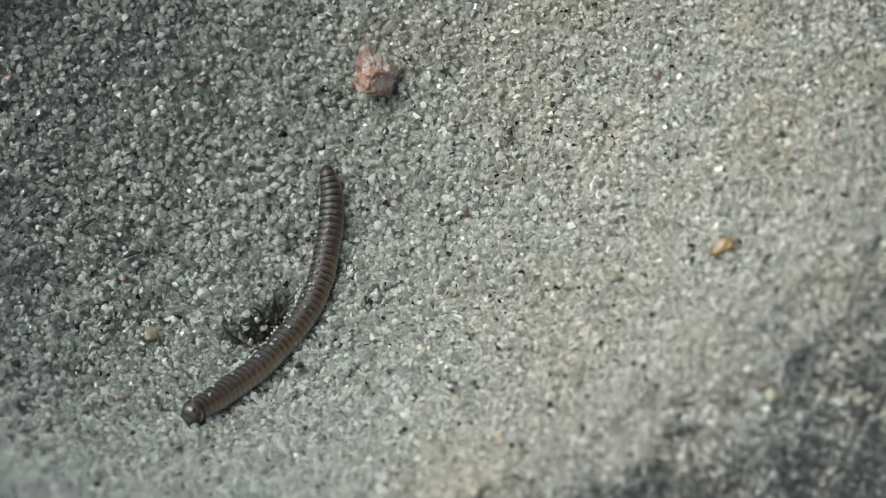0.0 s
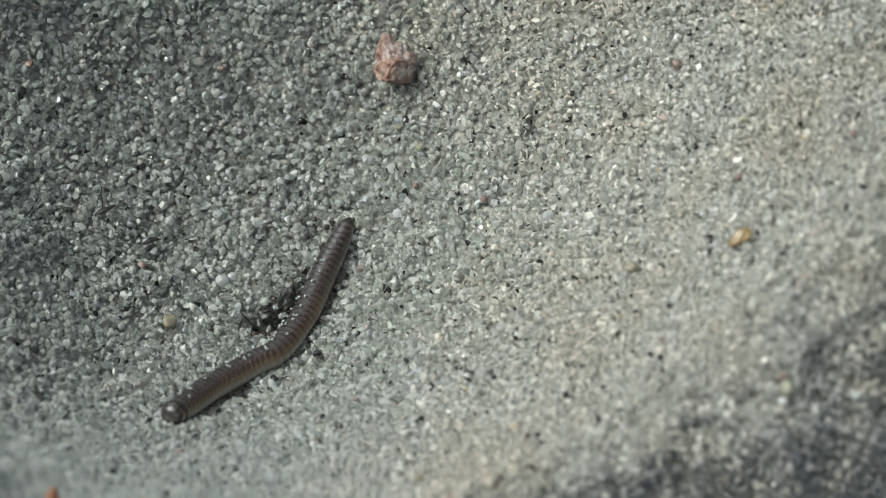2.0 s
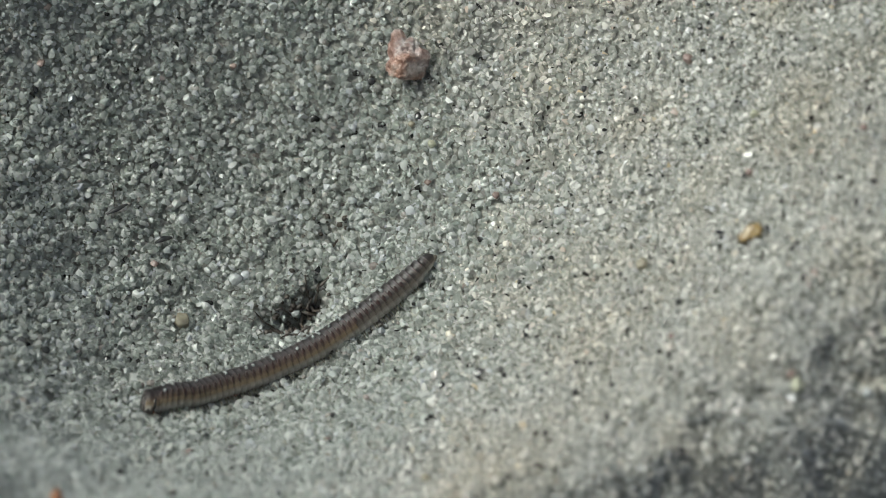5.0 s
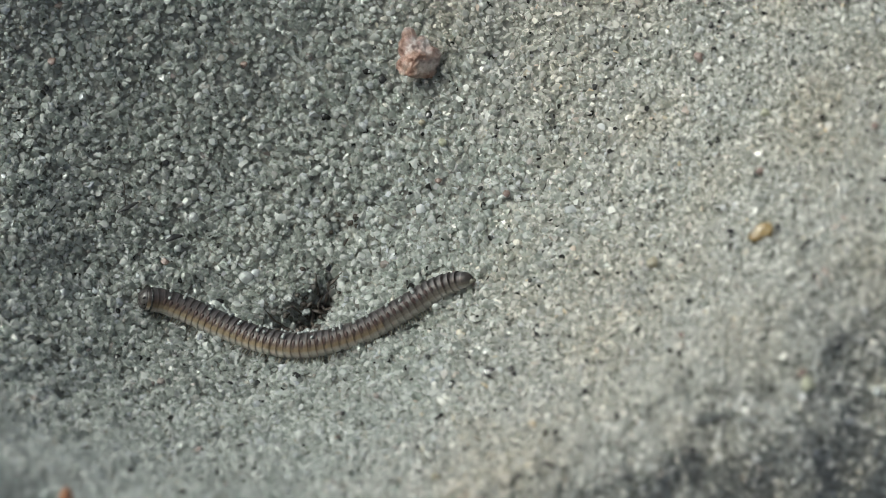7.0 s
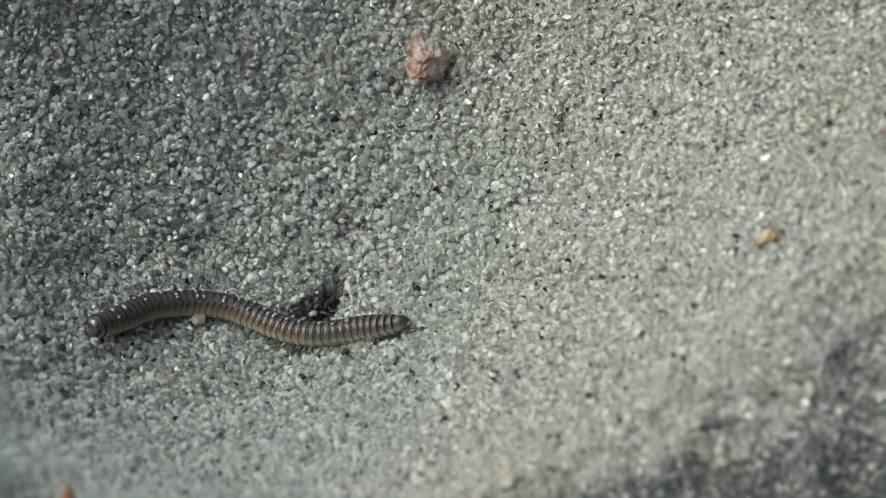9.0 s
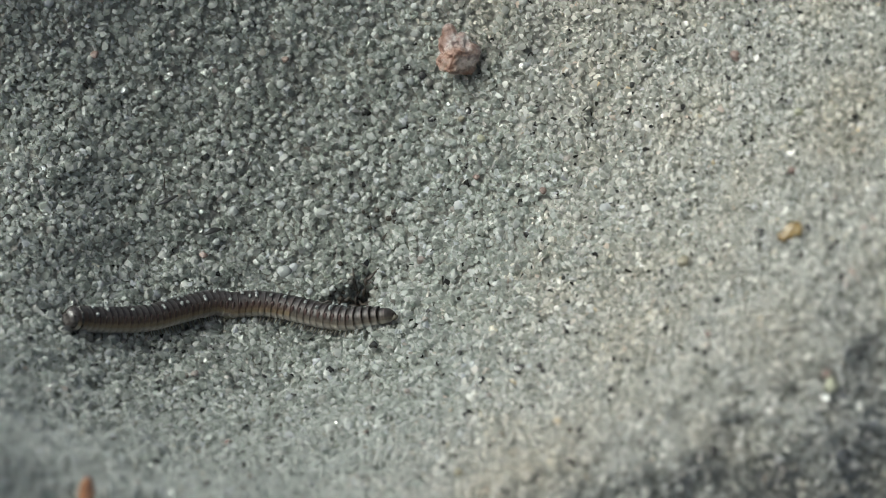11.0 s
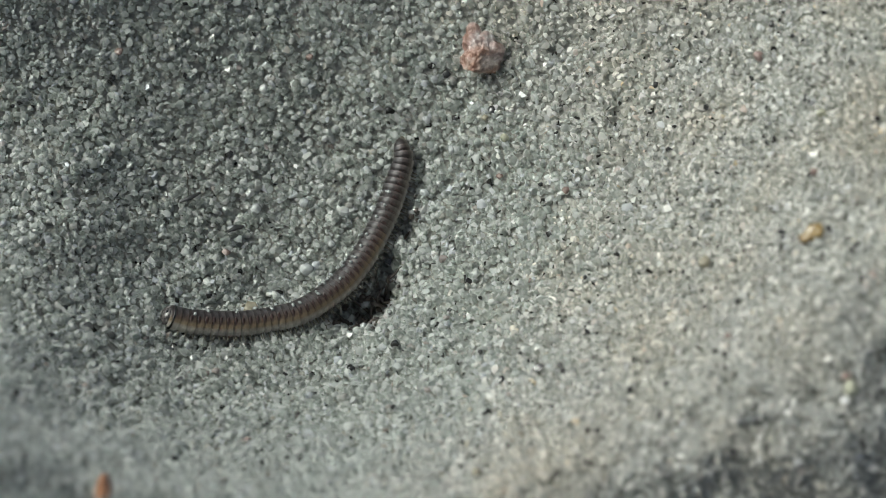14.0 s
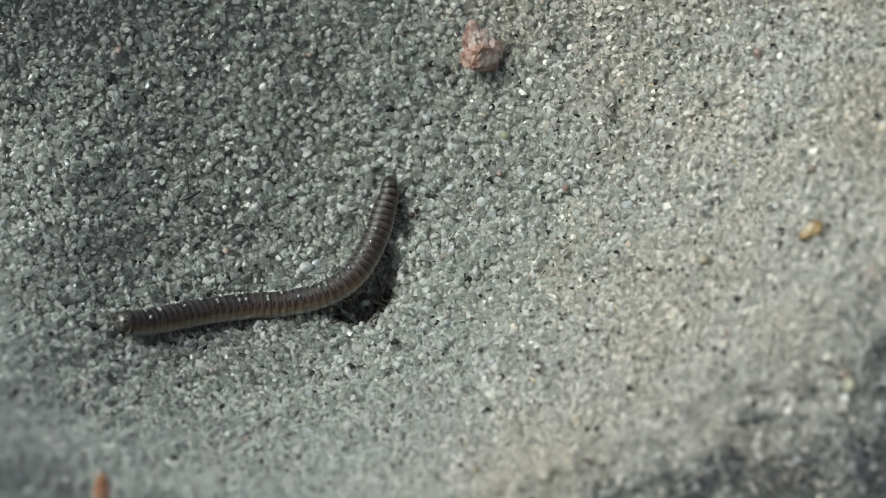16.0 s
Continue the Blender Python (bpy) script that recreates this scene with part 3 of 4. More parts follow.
def spline(points, count):
    """count points at even steps along a smooth curve through the given ones."""
    p = np.array(points, float)
    p = np.vstack([2 * p[0] - p[1], p, 2 * p[-1] - p[-2]])
    fine = []
    for k in range(1, len(p) - 2):
        for u in np.arange(0, 1, 0.05):
            a, b, c, d = p[k - 1], p[k], p[k + 1], p[k + 2]
            fine.append(0.5 * (2 * b + (c - a) * u + (2 * a - 5 * b + 4 * c - d) * u * u + (3 * b - a - 3 * c + d) * u**3))
    fine.append(p[-2])
    fine = np.array(fine)
    run = np.concatenate([[0], np.cumsum(np.linalg.norm(np.diff(fine, axis=0), axis=1))])
    at = np.linspace(0, run[-1], count)
    return np.stack([np.interp(at, run, fine[:, k]) for k in range(3)], 1)


BENDS = []


def bend(t, roll, *plan):
    """The millipede's line at t seconds, head first: plan places (x, y) or (x, y, extra lift)."""
    pts = [(q[0], q[1], float(sand_height(q[0], q[1])) + 0.66 + (q[2] if len(q) > 2 else 0.0)) for q in plan]
    c = spline(pts, RINGS)
    rows = []
    for i in range(RINGS):
        a, b = c[max(i - 1, 0)], c[min(i + 1, RINGS - 1)]
        along = Vector(b - a).normalized()
        x, y = c[i][:2]
        slope = Vector((-(float(sand_height(x + 1, y)) - float(sand_height(x - 1, y))) / 2, -(float(sand_height(x, y + 1)) - float(sand_height(x, y - 1))) / 2, 1.0)).normalized()
        side = slope.cross(along).normalized()
        up = along.cross(side)
        m = Matrix((along, side, up)).transposed().to_4x4()
        rows.append(Matrix.Translation(Vector(c[i]) * MM) @ m @ pose(0, 0, 0, roll))
    BENDS.append((t, rows))


def kicked_grains():
    """Loose white grains that the body shoves about."""
    return [grain("kicked_grain", x, y, size, 0.8, MILKY, "loose white quartz grain shoved by the millipede") for x, y, size in KICKED_AT]


KICKED_AT = ((-8.6, 3.1, 0.7), (-9.6, 4.0, 0.5), (-9.1, 4.7, 0.5), (-7.2, 3.9, 0.45), (-10.2, 2.6, 0.42))


def shove(ob, *steps):
    """Rows for a loose grain: (seconds, x, y, turn in degrees) on the sand."""
    walk(ob, [(t, pose(x * MM, y * MM, (float(ground_height(x, y)) + 0.30) * MM, turn * 0.6, turn * 0.3, turn)) for t, x, y, turn in steps])


def motions():
    shove(KICKED[0], (0, -8.6, 3.1, 0), (12.7, -8.6, 3.1, 0), (12.8, -8.2, 2.0, 70), (13.4, -8.3, 2.1, 85), (14.5, -8.7, 2.0, 100), (16, -8.7, 2.0, 100))
    shove(KICKED[1], (0, -9.9, 4.3, 0), (2.6, -9.9, 4.3, 0), (3.1, -9.4, 4.0, 60), (4.2, -9.3, 3.9, 65), (6.3, -9.8, 4.9, 130), (6.9, -9.8, 4.9, 130), (7.3, -9.4, 5.3, 190), (16, -9.4, 5.3, 190))
    shove(KICKED[2], (0, -9.2, 4.9, 0), (2.0, -9.2, 4.9, 0), (3.0, -8.9, 4.4, 50), (4.2, -8.7, 4.2, 60), (6.3, -8.5, 5.8, 120), (16, -8.5, 5.8, 120))
    shove(KICKED[3], (0, -7.2, 3.9, 0), (6.9, -7.2, 3.9, 0), (7.4, -6.9, 3.5, 70), (12.7, -6.9, 3.5, 70), (12.8, -7.0, 2.9, 120), (16, -7.0, 2.9, 120))
    shove(KICKED[4], (0, -10.2, 2.6, 0), (0.5, -10.2, 2.6, 0), (1.2, -10.6, 2.9, 45), (4.2, -10.8, 3.1, 80), (6.3, -10.9, 3.3, 140), (16, -10.9, 3.3, 140))
    bend(0.0, -36, (-12.61, -5.39), (-11.50, -3.89), (-10.25, -2.29), (-8.95, -0.75), (-7.63, 1.28), (-6.62, 2.88), (-5.83, 4.41), (-5.18, 6.34), (-4.80, 8.42), (-4.52, 10.38), (-4.46, 12.27), (-4.72, 13.69))
    bend(0.5, -36, (-12.81, -4.85), (-11.74, -3.65), (-10.63, -2.44), (-9.48, -1.47), (-8.32, -0.48), (-7.33, 1.11), (-6.49, 2.60), (-5.71, 4.55), (-5.13, 6.49), (-4.68, 8.34), (-4.36, 10.12), (-4.26, 11.46), (-4.56, 12.64))
    bend(1.0, -36, (-13.88, -5.98), (-12.82, -5.00), (-11.59, -3.67), (-10.32, -2.37), (-9.02, -1.16), (-7.87, 0.46), (-7.04, 2.15), (-6.20, 4.22), (-5.52, 6.17), (-5.00, 8.02), (-4.58, 9.79), (-4.40, 11.12), (-4.48, 12.16))
    bend(1.5, -36, (-14.30, -7.05), (-13.46, -5.75), (-12.29, -3.96), (-11.03, -2.72), (-9.57, -1.52), (-8.24, -0.27), (-7.26, 1.71), (-6.43, 3.57), (-5.75, 5.33), (-5.23, 7.02), (-4.71, 8.82), (-4.43, 9.77), (-4.36, 10.55))
    bend(2.0, -36, (-14.50, -7.19), (-13.70, -5.67), (-12.70, -3.95), (-11.46, -2.56), (-10.18, -1.25), (-8.86, -0.25), (-7.89, 1.50), (-7.07, 3.39), (-6.41, 5.41), (-5.80, 7.08), (-5.21, 8.45), (-4.79, 9.39))
    bend(2.5, -36, (-11.40, -9.42, -0.4), (-12.43, -8.75), (-13.15, -7.12), (-13.37, -4.94), (-12.52, -3.30), (-11.25, -2.38), (-9.96, -1.28), (-8.82, -0.00), (-7.84, 1.45), (-7.02, 3.33), (-6.36, 5.11), (-5.68, 6.78), (-5.16, 7.96), (-5.03, 8.56))
    bend(3.0, -36, (-9.62, -9.60, -0.7), (-10.79, -9.04, -0.3), (-12.20, -7.79), (-13.18, -6.16), (-13.31, -4.23), (-12.34, -2.76), (-11.05, -1.93), (-9.75, -0.98), (-8.62, 0.53), (-7.81, 1.98), (-6.98, 3.58), (-6.25, 5.32), (-5.56, 6.75), (-5.29, 7.34))
    bend(3.5, -36, (-9.52, -10.18, -0.8), (-10.70, -9.39, -0.5), (-12.05, -8.69, -0.2), (-13.03, -7.01), (-13.34, -5.04), (-12.83, -3.44), (-11.65, -2.33), (-10.37, -1.10), (-9.24, 0.18), (-8.27, 1.63), (-7.28, 3.47), (-6.43, 4.97), (-5.75, 6.42))
    bend(4.0, -36, (-9.97, -9.83, -0.8), (-11.36, -8.70, -0.5), (-12.47, -7.33, -0.2), (-13.01, -5.35), (-12.84, -3.75), (-11.96, -2.33), (-10.69, -1.08), (-9.56, 0.21), (-8.59, 1.69), (-7.60, 3.30), (-6.86, 4.70), (-6.52, 5.47))
    bend(4.2, -36, (-10.07, -9.46, -0.7), (-11.46, -8.35, -0.4), (-12.39, -7.19), (-12.90, -5.48), (-12.74, -3.75), (-11.84, -2.51), (-10.76, -1.08), (-9.63, 0.06), (-8.65, 1.43), (-7.66, 3.06), (-6.99, 4.15), (-6.66, 5.13))
    bend(4.7, -36, (-13.5, -9.5), (-14.3, -7.5), (-14.0, -5.2), (-12.4, -3.3), (-10.6, -1.9), (-8.9, -0.4), (-7.4, 1.4), (-6.0, 3.0), (-4.6, 4.4), (-3.2, 5.6), (-2.2, 6.4))
    bend(5.2, -36, (-17.6, -2.6), (-15.6, -3.6), (-13.4, -3.6), (-11.2, -2.9), (-9.0, -1.8), (-6.9, -0.6), (-4.9, 0.6), (-3.0, 1.8), (-1.3, 3.2), (-0.2, 4.4))
    bend(6.3, -36, (-17.20, 3.64), (-16.14, 3.14), (-14.72, 2.44), (-13.28, 1.61), (-11.83, 0.75), (-10.40, 0.08), (-8.99, -0.37), (-7.60, -0.47), (-6.23, -0.11), (-4.87, 0.50), (-3.50, 1.22), (-2.13, 2.01), (-0.75, 2.70), (0.62, 3.55), (1.72, 3.98))
    bend(6.5, -36, (-17.40, 3.58), (-16.29, 3.15), (-14.80, 2.52), (-13.36, 1.70), (-11.91, 0.85), (-10.48, 0.13), (-9.06, -0.31), (-7.67, -0.41), (-6.30, -0.09), (-4.94, 0.52), (-3.57, 1.19), (-2.20, 1.99), (-0.83, 2.68), (0.48, 3.47), (1.57, 3.86))
    bend(7.0, -36, (-18.53, 3.25), (-17.37, 3.37), (-15.99, 2.99), (-14.57, 2.37), (-13.14, 1.67), (-11.70, 0.96), (-10.27, 0.39), (-8.86, -0.01), (-7.47, 0.04), (-6.09, 0.28), (-4.72, 0.70), (-3.35, 1.41), (-1.97, 2.07), (-0.60, 2.75), (0.60, 2.94), (1.05, 2.87))
    bend(7.4, -36, (-20.85, -1.18), (-19.88, -0.17), (-18.74, 1.23), (-17.21, 2.48), (-15.21, 2.93), (-13.43, 2.18), (-11.61, 0.98), (-9.82, 0.11), (-8.05, -0.38), (-6.32, -0.46), (-4.59, -0.40), (-2.88, -0.07), (-1.45, 0.09))
    bend(7.5, -36, (-21.09, -0.42), (-20.38, 0.72), (-19.36, 1.71), (-18.10, 2.31), (-16.79, 2.54), (-15.10, 2.61), (-13.67, 2.01), (-12.22, 1.14), (-10.79, 0.50), (-9.38, 0.08), (-7.98, -0.00), (-6.60, 0.21), (-5.22, 0.40), (-3.84, 0.71), (-2.81, 0.98), (-1.91, 1.04))
    bend(8.0, -36, (-21.05, -0.30), (-20.34, 0.83), (-19.32, 1.78), (-18.07, 2.37), (-16.75, 2.61), (-15.05, 2.63), (-13.63, 2.08), (-12.18, 1.20), (-10.75, 0.62), (-9.33, 0.26), (-7.94, 0.18), (-6.55, 0.34), (-5.17, 0.52), (-3.79, 0.72), (-2.75, 0.99), (-1.86, 1.05))
    bend(8.5, -36, (-20.92, -0.60), (-20.25, 0.27), (-19.41, 1.31), (-18.22, 2.45), (-16.95, 3.13), (-15.28, 3.60), (-13.54, 3.47), (-12.09, 2.74), (-10.64, 1.99), (-9.19, 1.38), (-7.77, 1.09), (-6.37, 1.02), (-4.97, 1.04), (-3.57, 0.86), (-2.60, 0.67))
    bend(9.0, -36, (-21.37, -0.50), (-20.68, 0.19), (-19.84, 1.20), (-18.69, 2.50), (-17.42, 3.16), (-15.77, 3.67), (-14.04, 3.64), (-12.61, 3.15), (-11.15, 2.36), (-9.70, 1.64), (-8.27, 1.23), (-6.86, 1.16), (-5.47, 1.21), (-4.07, 1.07), (-3.20, 1.04))
    bend(11.5, -36, (-24.68, -2.42), (-23.74, -1.91), (-22.74, -1.65), (-21.59, -1.16), (-20.45, -0.42), (-19.32, 0.64), (-18.15, 1.71), (-16.91, 2.60), (-15.61, 3.16), (-14.25, 3.41), (-12.84, 3.33), (-11.39, 2.91), (-9.93, 2.38), (-8.48, 2.00), (-7.41, 2.01), (-6.55, 1.96))
    bend(12.0, -36, (-25.45, -2.06), (-24.60, -1.94), (-23.42, -1.90), (-22.28, -1.51), (-21.14, -0.89), (-20.01, -0.03), (-18.85, 0.95), (-17.64, 1.85), (-16.38, 2.61), (-15.04, 2.95), (-13.31, 3.01), (-11.87, 2.72), (-10.42, 2.37), (-8.97, 1.93), (-7.89, 1.80), (-7.09, 1.51))
    bend(12.5, -36, (-25.60, -3.30), (-24.78, -2.78), (-23.75, -2.06), (-22.65, -1.49), (-21.52, -0.89), (-20.36, -0.20), (-19.21, 0.71), (-18.01, 1.59), (-16.77, 2.44), (-15.46, 2.91), (-13.73, 3.06), (-12.30, 2.81), (-10.85, 2.40), (-9.39, 1.94), (-8.30, 1.74), (-7.76, 1.56))
    bend(12.7, -55, (-25.78, -3.47), (-24.96, -2.96), (-23.94, -2.22), (-22.84, -1.64), (-21.72, -1.03), (-20.58, -0.33), (-19.43, 0.60), (-18.25, 1.50), (-17.01, 2.36), (-15.71, 2.85), (-13.99, 3.02), (-12.56, 2.79), (-11.11, 2.41), (-9.65, 1.97), (-8.57, 1.78), (-8.03, 1.61))
    bend(12.8, -92, (-20.08, 0.03), (-18.99, 0.79), (-17.67, 2.05), (-16.17, 3.70), (-14.59, 5.19), (-12.95, 6.61), (-11.25, 7.91), (-9.51, 9.14), (-7.75, 10.42), (-6.35, 11.97), (-5.11, 13.24), (-4.39, 13.82))
    bend(13.0, -98, (-19.68, -0.17), (-18.99, 0.67), (-17.56, 2.33), (-16.02, 3.74), (-14.43, 5.13), (-12.77, 6.45), (-11.09, 7.92), (-9.36, 9.34), (-7.62, 10.99), (-6.40, 12.53), (-5.34, 13.63), (-4.80, 14.17))
    bend(13.5, -93, (-20.40, -0.22), (-19.54, 0.47), (-17.99, 1.10), (-16.42, 2.00), (-14.82, 2.96), (-13.20, 4.16), (-11.56, 5.67), (-10.24, 7.22), (-9.08, 8.86), (-7.89, 10.57), (-7.22, 12.02), (-6.54, 13.39), (-6.02, 14.19))
    bend(14.0, -46, (-20.22, 0.11), (-19.08, 0.10), (-17.48, 0.44), (-15.87, 0.91), (-14.24, 1.61), (-12.59, 2.47), (-10.97, 4.01), (-9.84, 5.40), (-8.88, 7.12), (-8.08, 8.95), (-7.43, 10.67), (-6.96, 12.31), (-6.64, 13.53), (-6.77, 14.24))
    bend(14.5, -36, (-20.27, -0.49), (-19.12, -0.06), (-17.54, 0.39), (-15.93, 0.97), (-14.30, 1.62), (-12.66, 2.49), (-11.02, 3.79), (-9.71, 5.28), (-8.75, 7.01), (-7.95, 8.84), (-7.50, 10.58), (-7.19, 11.87), (-6.94, 13.12), (-7.01, 13.83))
    bend(15.0, -36, (-20.79, -1.20), (-19.60, -0.26), (-18.11, 0.67), (-16.53, 1.39), (-14.90, 2.02), (-13.25, 2.77), (-11.56, 3.53), (-10.23, 4.58), (-9.08, 6.13), (-8.46, 7.61), (-7.83, 9.42), (-7.36, 11.13), (-6.98, 12.57), (-7.01, 13.22))
    bend(15.5, -36, (-21.27, -1.27), (-19.97, -0.52), (-18.51, 0.51), (-16.96, 1.31), (-15.35, 2.03), (-13.69, 2.62), (-12.01, 3.37), (-10.66, 4.13), (-9.35, 5.72), (-8.56, 7.21), (-8.04, 8.85), (-7.66, 10.60), (-7.28, 11.89), (-7.20, 12.54))
    bend(16.0, -36, (-22.36, -1.95), (-21.39, -1.34), (-20.01, -0.17), (-18.56, 0.99), (-17.01, 1.87), (-15.39, 2.53), (-13.70, 2.97), (-12.01, 3.61), (-10.66, 4.35), (-9.49, 5.48), (-8.70, 6.98), (-8.14, 8.62), (-7.79, 10.19), (-7.48, 11.31), (-7.50, 11.80))
    for i, ring in enumerate(RING_OBJECTS):
        walk(ring, [(t, rows[i]) for t, rows in BENDS])


def top_grains(parent):
    """The whole grains that lie uppermost round the millipede, each on its own."""
    rng = np.random.default_rng(19)
    shapes = []
    for _ in range(14):
        v, f = hull_shape(rng, int(rng.integers(14, 24)), np.array([1.0, rng.uniform(0.72, 1.0), rng.uniform(0.6, 0.85)]))
        me = bpy.data.meshes.new("sand_grain")
        me.from_pydata((v * MM).tolist(), [], f.tolist())
        me.materials.append(SINGLE)
        me.update()
        shapes.append(me)
    for k in range(300):
        x, y = rng.uniform(-18.5, -1.5), rng.uniform(-1.0, 14.5)
        size = 0.56 * math.exp(rng.normal(0, 0.18))
        ob = new("sand_grain", shapes[k % len(shapes)])
        ob.parent = parent
        ob.matrix_basis = pose(x * MM, y * MM, (float(ground_height(x, y)) + 0.10) * MM, *rng.uniform(0, 360, 3)) @ Matrix.Scale(size, 4)


# ---- the place ----
SHEET = ground()
loose_sand("coarse_sand_grains", "coarse clear quartz grains on the hollow floor, grey tint partly shade", COARSE, 7, [(-30, -7.0, 0.385)], (16, 25), 44)
loose_sand("grey_sand_grains", "fine clear quartz grains on the west walls, shade in their grey tint", FINE_SHADED, 9, [(-7.0, -2.0, 0.39), (-2.0, 60, 0.34)], (15, 22), 42, False)
loose_sand("fine_sand_grains", "finer cloudy quartz grains on the east walls, sunlight in their warm pale tint", FINE_SUNLIT, 8, [(-7.0, 1.0, 0.37), (1.0, 60, 0.31)], (13, 19), 36, True)
pebble()
amber_grain()
seed()
grain("milky_grain", -16.07, 10.47, 0.87, 0.6, MILKY, "rounded milky white quartz grain on the hollow floor")
grain("milky_grain", -13.04, 11.15, 0.84, 0.6, MILKY, "pale milky quartz grain among grey sand")
grain("milky_grain", -16.94, 8.07, 0.72, 0.6, MILKY, "pale milky quartz grain among grey sand")
grain("milky_grain", -11.09, 8.42, 0.58, 0.9, MILKY, "pale milky quartz grain among grey sand")
grain("milky_grain", -12.57, 6.52, 1.08, 0.5, MILKY, "pale milky quartz grain among grey sand")
grain("milky_grain", -8.83, 4.72, 0.78, 0.6, MILKY, "pale milky quartz grain among grey sand")
grain("milky_grain", -5.20, 11.51, 0.80, 0.6, MILKY, "pale milky quartz grain among grey sand")
grain("milky_grain", 22.03, -13.74, 0.58, 0.6, MILKY, "white glinting quartz grain on the sand wall")
grain("milky_grain", -3.52, 14.03, 0.80, 0.6, MILKY, "pale milky quartz grain among grey sand")
grain("milky_grain", -18.70, -10.01, 0.51, 0.8, MILKY, "pale milky quartz grain among grey sand")
grain("black_grain", 7.44, -11.05, 0.39, 0.8, BLACK, "tiny black mineral grain on pale sand")
grain("black_grain", 3.68, -6.74, 0.44, 0.8, BLACK, "tiny black mineral grain on pale sand")
grain("black_grain", 9.13, 13.10, 0.45, 0.8, BLACK, "tiny black mineral grain on pale sand")
grain("black_grain", -12.89, -3.03, 0.44, 0.8, BLACK, "tiny black mineral grain on pale sand")
grain("black_grain", -25.50, -5.02, 0.46, 0.8, BLACK, "tiny black mineral grain on pale sand")
grain("black_grain", 12.79, 7.09, 0.33, 0.8, BLACK, "tiny black mineral grain on pale sand")
grain("black_grain", 15.59, 12.76, 0.47, 0.8, BLACK, "tiny black mineral grain on pale sand")
grain("black_grain", 16.66, 11.39, 0.36, 0.8, BLACK, "tiny black mineral grain on pale sand")
grain("black_grain", 13.08, -6.38, 0.37, 0.8, BLACK, "tiny black mineral grain on pale sand")
grain("black_grain", 15.46, -2.29, 0.35, 0.8, BLACK, "tiny black mineral grain on pale sand")
grain("black_grain", 3.85, -7.31, 0.38, 0.8, BLACK, "tiny black mineral grain on pale sand")
grain("black_grain", -1.02, -3.00, 0.37, 0.8, BLACK, "tiny black mineral grain on pale sand")
grain("black_grain", -5.82, -7.58, 0.39, 0.8, BLACK, "tiny black mineral grain on pale sand")
grain("black_grain", 8.38, -9.16, 0.30, 0.8, BLACK, "tiny black mineral grain on pale sand")
grain("black_grain", 5.48, -9.40, 0.28, 0.8, BLACK, "tiny black mineral grain on pale sand")
grain("black_grain", 9.28, -11.56, 0.33, 0.8, BLACK, "tiny black mineral grain on pale sand")
grain("black_grain", 11.81, 14.63, 0.38, 0.8, BLACK, "tiny black mineral grain on pale sand")
grain("black_grain", 5.04, 1.22, 0.37, 0.8, BLACK, "tiny black mineral grain on pale sand")
grain("yellow_grain", 18.36, -13.89, 0.97, 0.8, YELLOW, "pale yellow quartz grain on the sand wall")
grain("yellow_grain", 17.97, 5.22, 0.64, 0.7, YELLOW, "pale yellow quartz grain on the slope")
grain("yellow_grain", -0.13, 13.76, 0.65, 0.7, YELLOW, "pale yellow quartz grain on the slope")
grain("tan_grain", -15.62, 2.57, 1.20, 0.7, TAN, "tan feldspar grain half sunk in sand")
grain("tan_grain", 11.57, -1.95, 0.90, 0.6, TAN, "tan feldspar grain half sunk in sand")
grain("tan_grain", -0.50, -16.21, 0.65, 0.7, TAN, "tan feldspar grain half sunk in sand")
grain("tan_grain", -1.45, 15.40, 0.58, 0.7, TAN, "tan feldspar grain half sunk in sand")
grain("rose_grain", -17.6, 6.85, 0.62, 0.5, ROSE, "brownish rose quartz grain half sunk in sand")
grain("rose_grain", -0.42, 11.49, 0.50, 0.8, ROSE, "small rose-coloured quartz grain in the sand")
grain("rose_grain", 3.79, 8.70, 0.56, 0.8, ROSE, "small rose-coloured quartz grain in the sand")
grain("rose_grain", 18.12, -13.06, 0.51, 0.8, ROSE, "small rose-coloured quartz grain in the sand")
grain("rose_grain", 17.40, 1.26, 0.56, 0.8, ROSE, "small rose-coloured quartz grain in the sand")
grain("rose_grain", 23.02, 1.17, 0.50, 0.8, ROSE, "small rose-coloured quartz grain in the sand")
grain("rose_grain", -25.01, 18.33, 0.72, 0.6, ROSE, "small rose-coloured quartz grain in the sand")
grain("rose_grain", -12.97, 19.76, 0.59, 0.8, ROSE, "small rose-coloured quartz grain in the sand")
grain("rose_grain", -13.62, -11.23, 0.48, 0.8, ROSE, "small rose-coloured quartz grain in the sand")
grain("rose_grain", 12.55, -8.84, 0.42, 0.8, ROSE, "small rose-coloured quartz grain in the sand")
grain("rose_grain", 14.92, 11.29, 0.73, 0.6, ROSE, "small rose-coloured quartz grain in the sand")
fibre("dark_splinter", [(-20.65, 9.5, 0.42), (-20.1, 9.85, 0.60), (-19.8, 10.0, 0.66), (-19.45, 10.45, 0.55)], 0.40, BLACK, "black forked splinter of rotted wood lying on sand", "splinter")
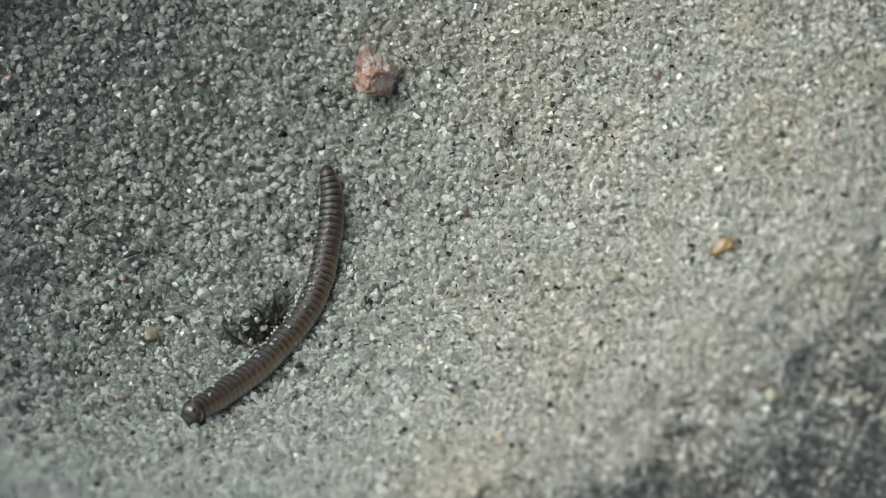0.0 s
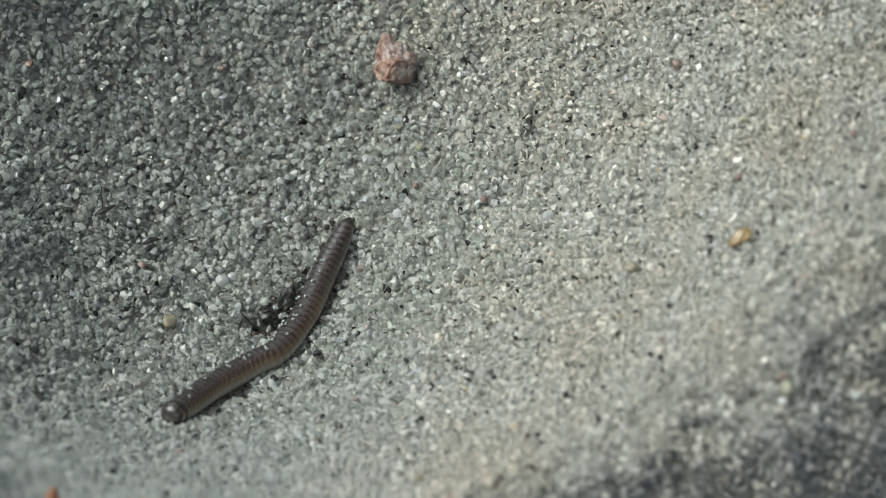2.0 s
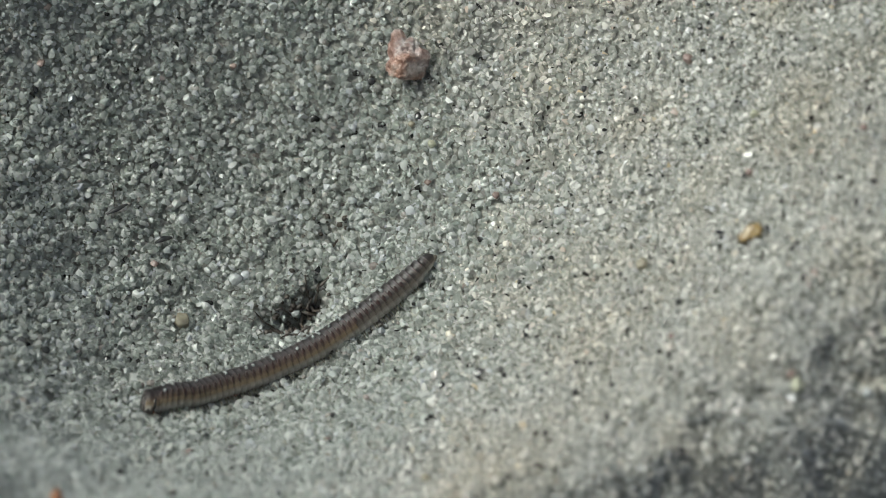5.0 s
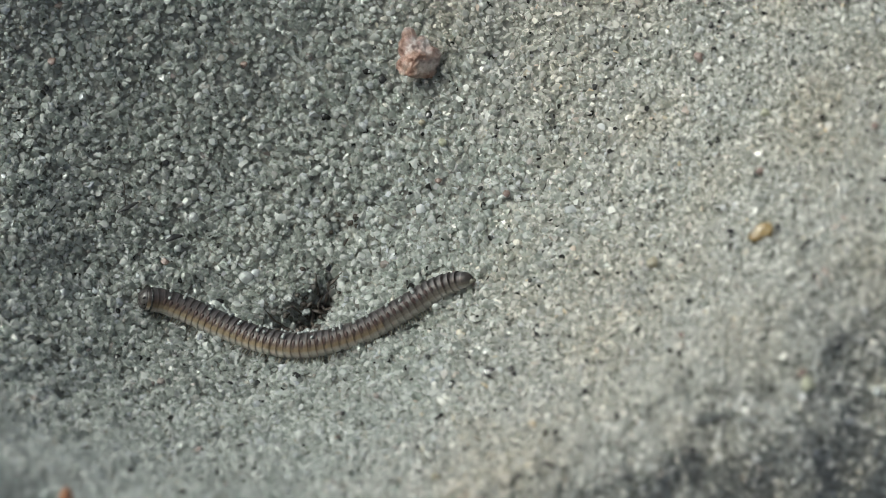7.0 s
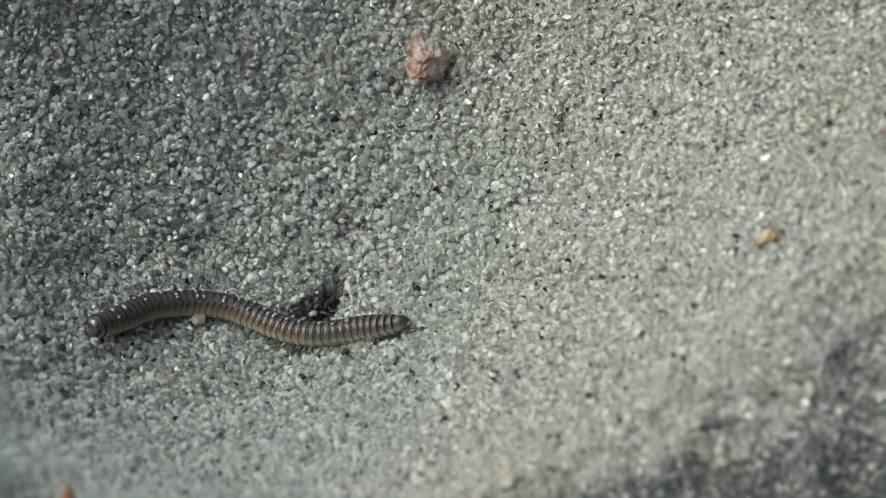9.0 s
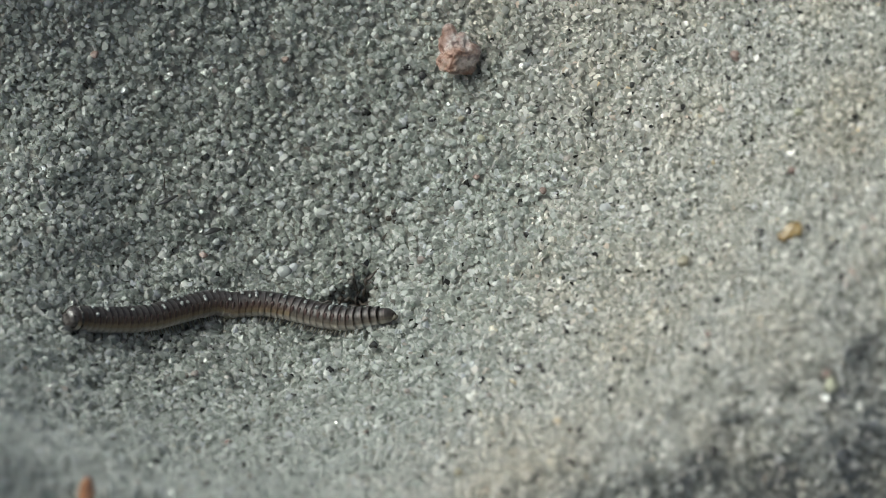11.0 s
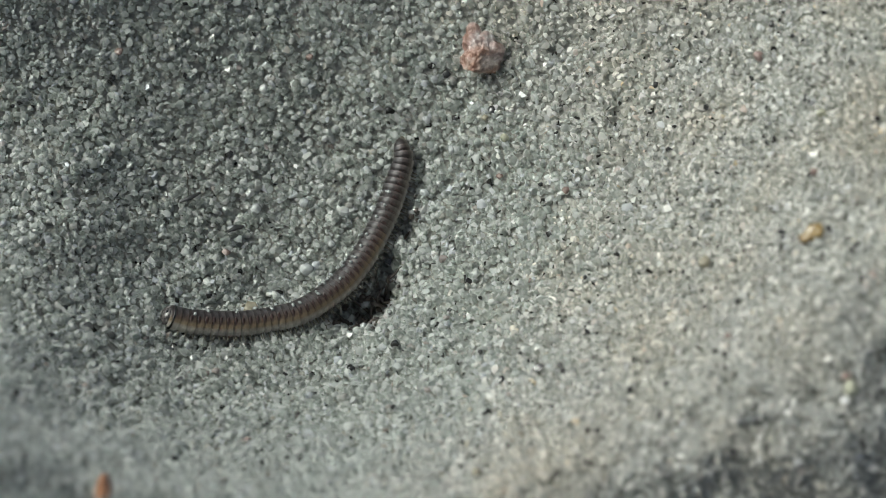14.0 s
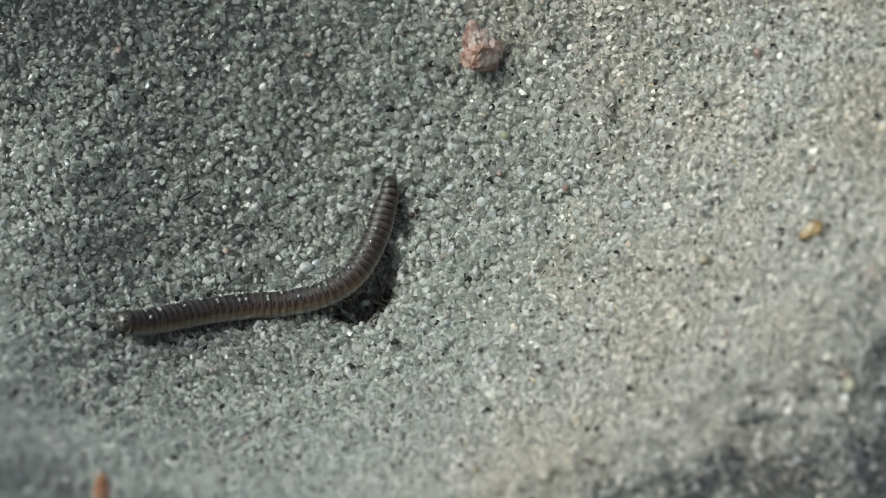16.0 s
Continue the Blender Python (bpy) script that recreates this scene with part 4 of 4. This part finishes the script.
fibre("root_hair", [(-20.15, 10.0, 0.62), (-20.25, 10.9, 0.66), (-20.32, 11.5, 0.55), (-20.50, 12.0, 0.40)], 0.075, BARK, "thin dark root hair beside the black splinter", "root hair", 1.0)
fibre("dark_splinter", [(-17.6, 8.25, 0.50), (-17.15, 8.6, 0.68), (-16.7, 8.95, 0.55)], 0.44, BLACK, "black splinter of rotted wood lying on sand", "splinter")
for _k, (_x, _y, _a, _n, _w) in enumerate(((-8.4, 4.9, 20, 1.5, 0.16), (-7.9, 5.3, 75, 1.3, 0.14), (-7.4, 5.8, 50, 1.1, 0.20), (-8.0, 6.2, 110, 1.2, 0.13), (-9.6, 4.4, 5, 1.9, 0.15),
                                           (-10.6, 3.9, 160, 1.4, 0.12), (-7.0, 6.6, 30, 1.0, 0.16), (-6.3, 9.2, 70, 0.8, 0.16), (-8.9, 3.0, 150, 1.3, 0.17), (-8.1, 2.5, 35, 1.0, 0.15),
                                           (-8.3, 4.3, 95, 1.4, 0.18), (-7.6, 5.2, 140, 1.2, 0.16), (-8.6, 3.6, 60, 1.3, 0.16), (-7.3, 6.2, 100, 1.1, 0.15), (-9.0, 2.4, 20, 1.2, 0.14), (-8.0, 4.8, 170, 1.0, 0.2))):
    _c, _s = math.cos(radians(_a)) * _n / 2, math.sin(radians(_a)) * _n / 2
    fibre("plant_fibre", [(_x - _c, _y - _s, 0.22), (_x - 0.2 * _s, _y + 0.2 * _c, 0.62), (_x + _c, _y + _s, 0.25)], _w * 1.3, BARK, "dark crooked plant fibre in the dug sand", "plant debris", 0.5)
_rng = np.random.default_rng(44)
for _k in range(84):
    _x, _y = ((-8.8, 2.8), (-8.2, 4.6), (-7.5, 6.0), (-6.7, 10.2), (-9.8, 3.3))[(0, 4, 0, 1, 4, 2, 1, 3)[_k % 8]]
    grain("humus_crumb", _x + _rng.normal(0, 0.65), _y + _rng.normal(0, 0.6), _rng.uniform(0.2, 0.5), 0.7, BARK, "dark brown crumb of humus in the dug pit")
RING_OBJECTS = millipede()
KICKED = kicked_grains()
top_grains(SHEET)
motions()
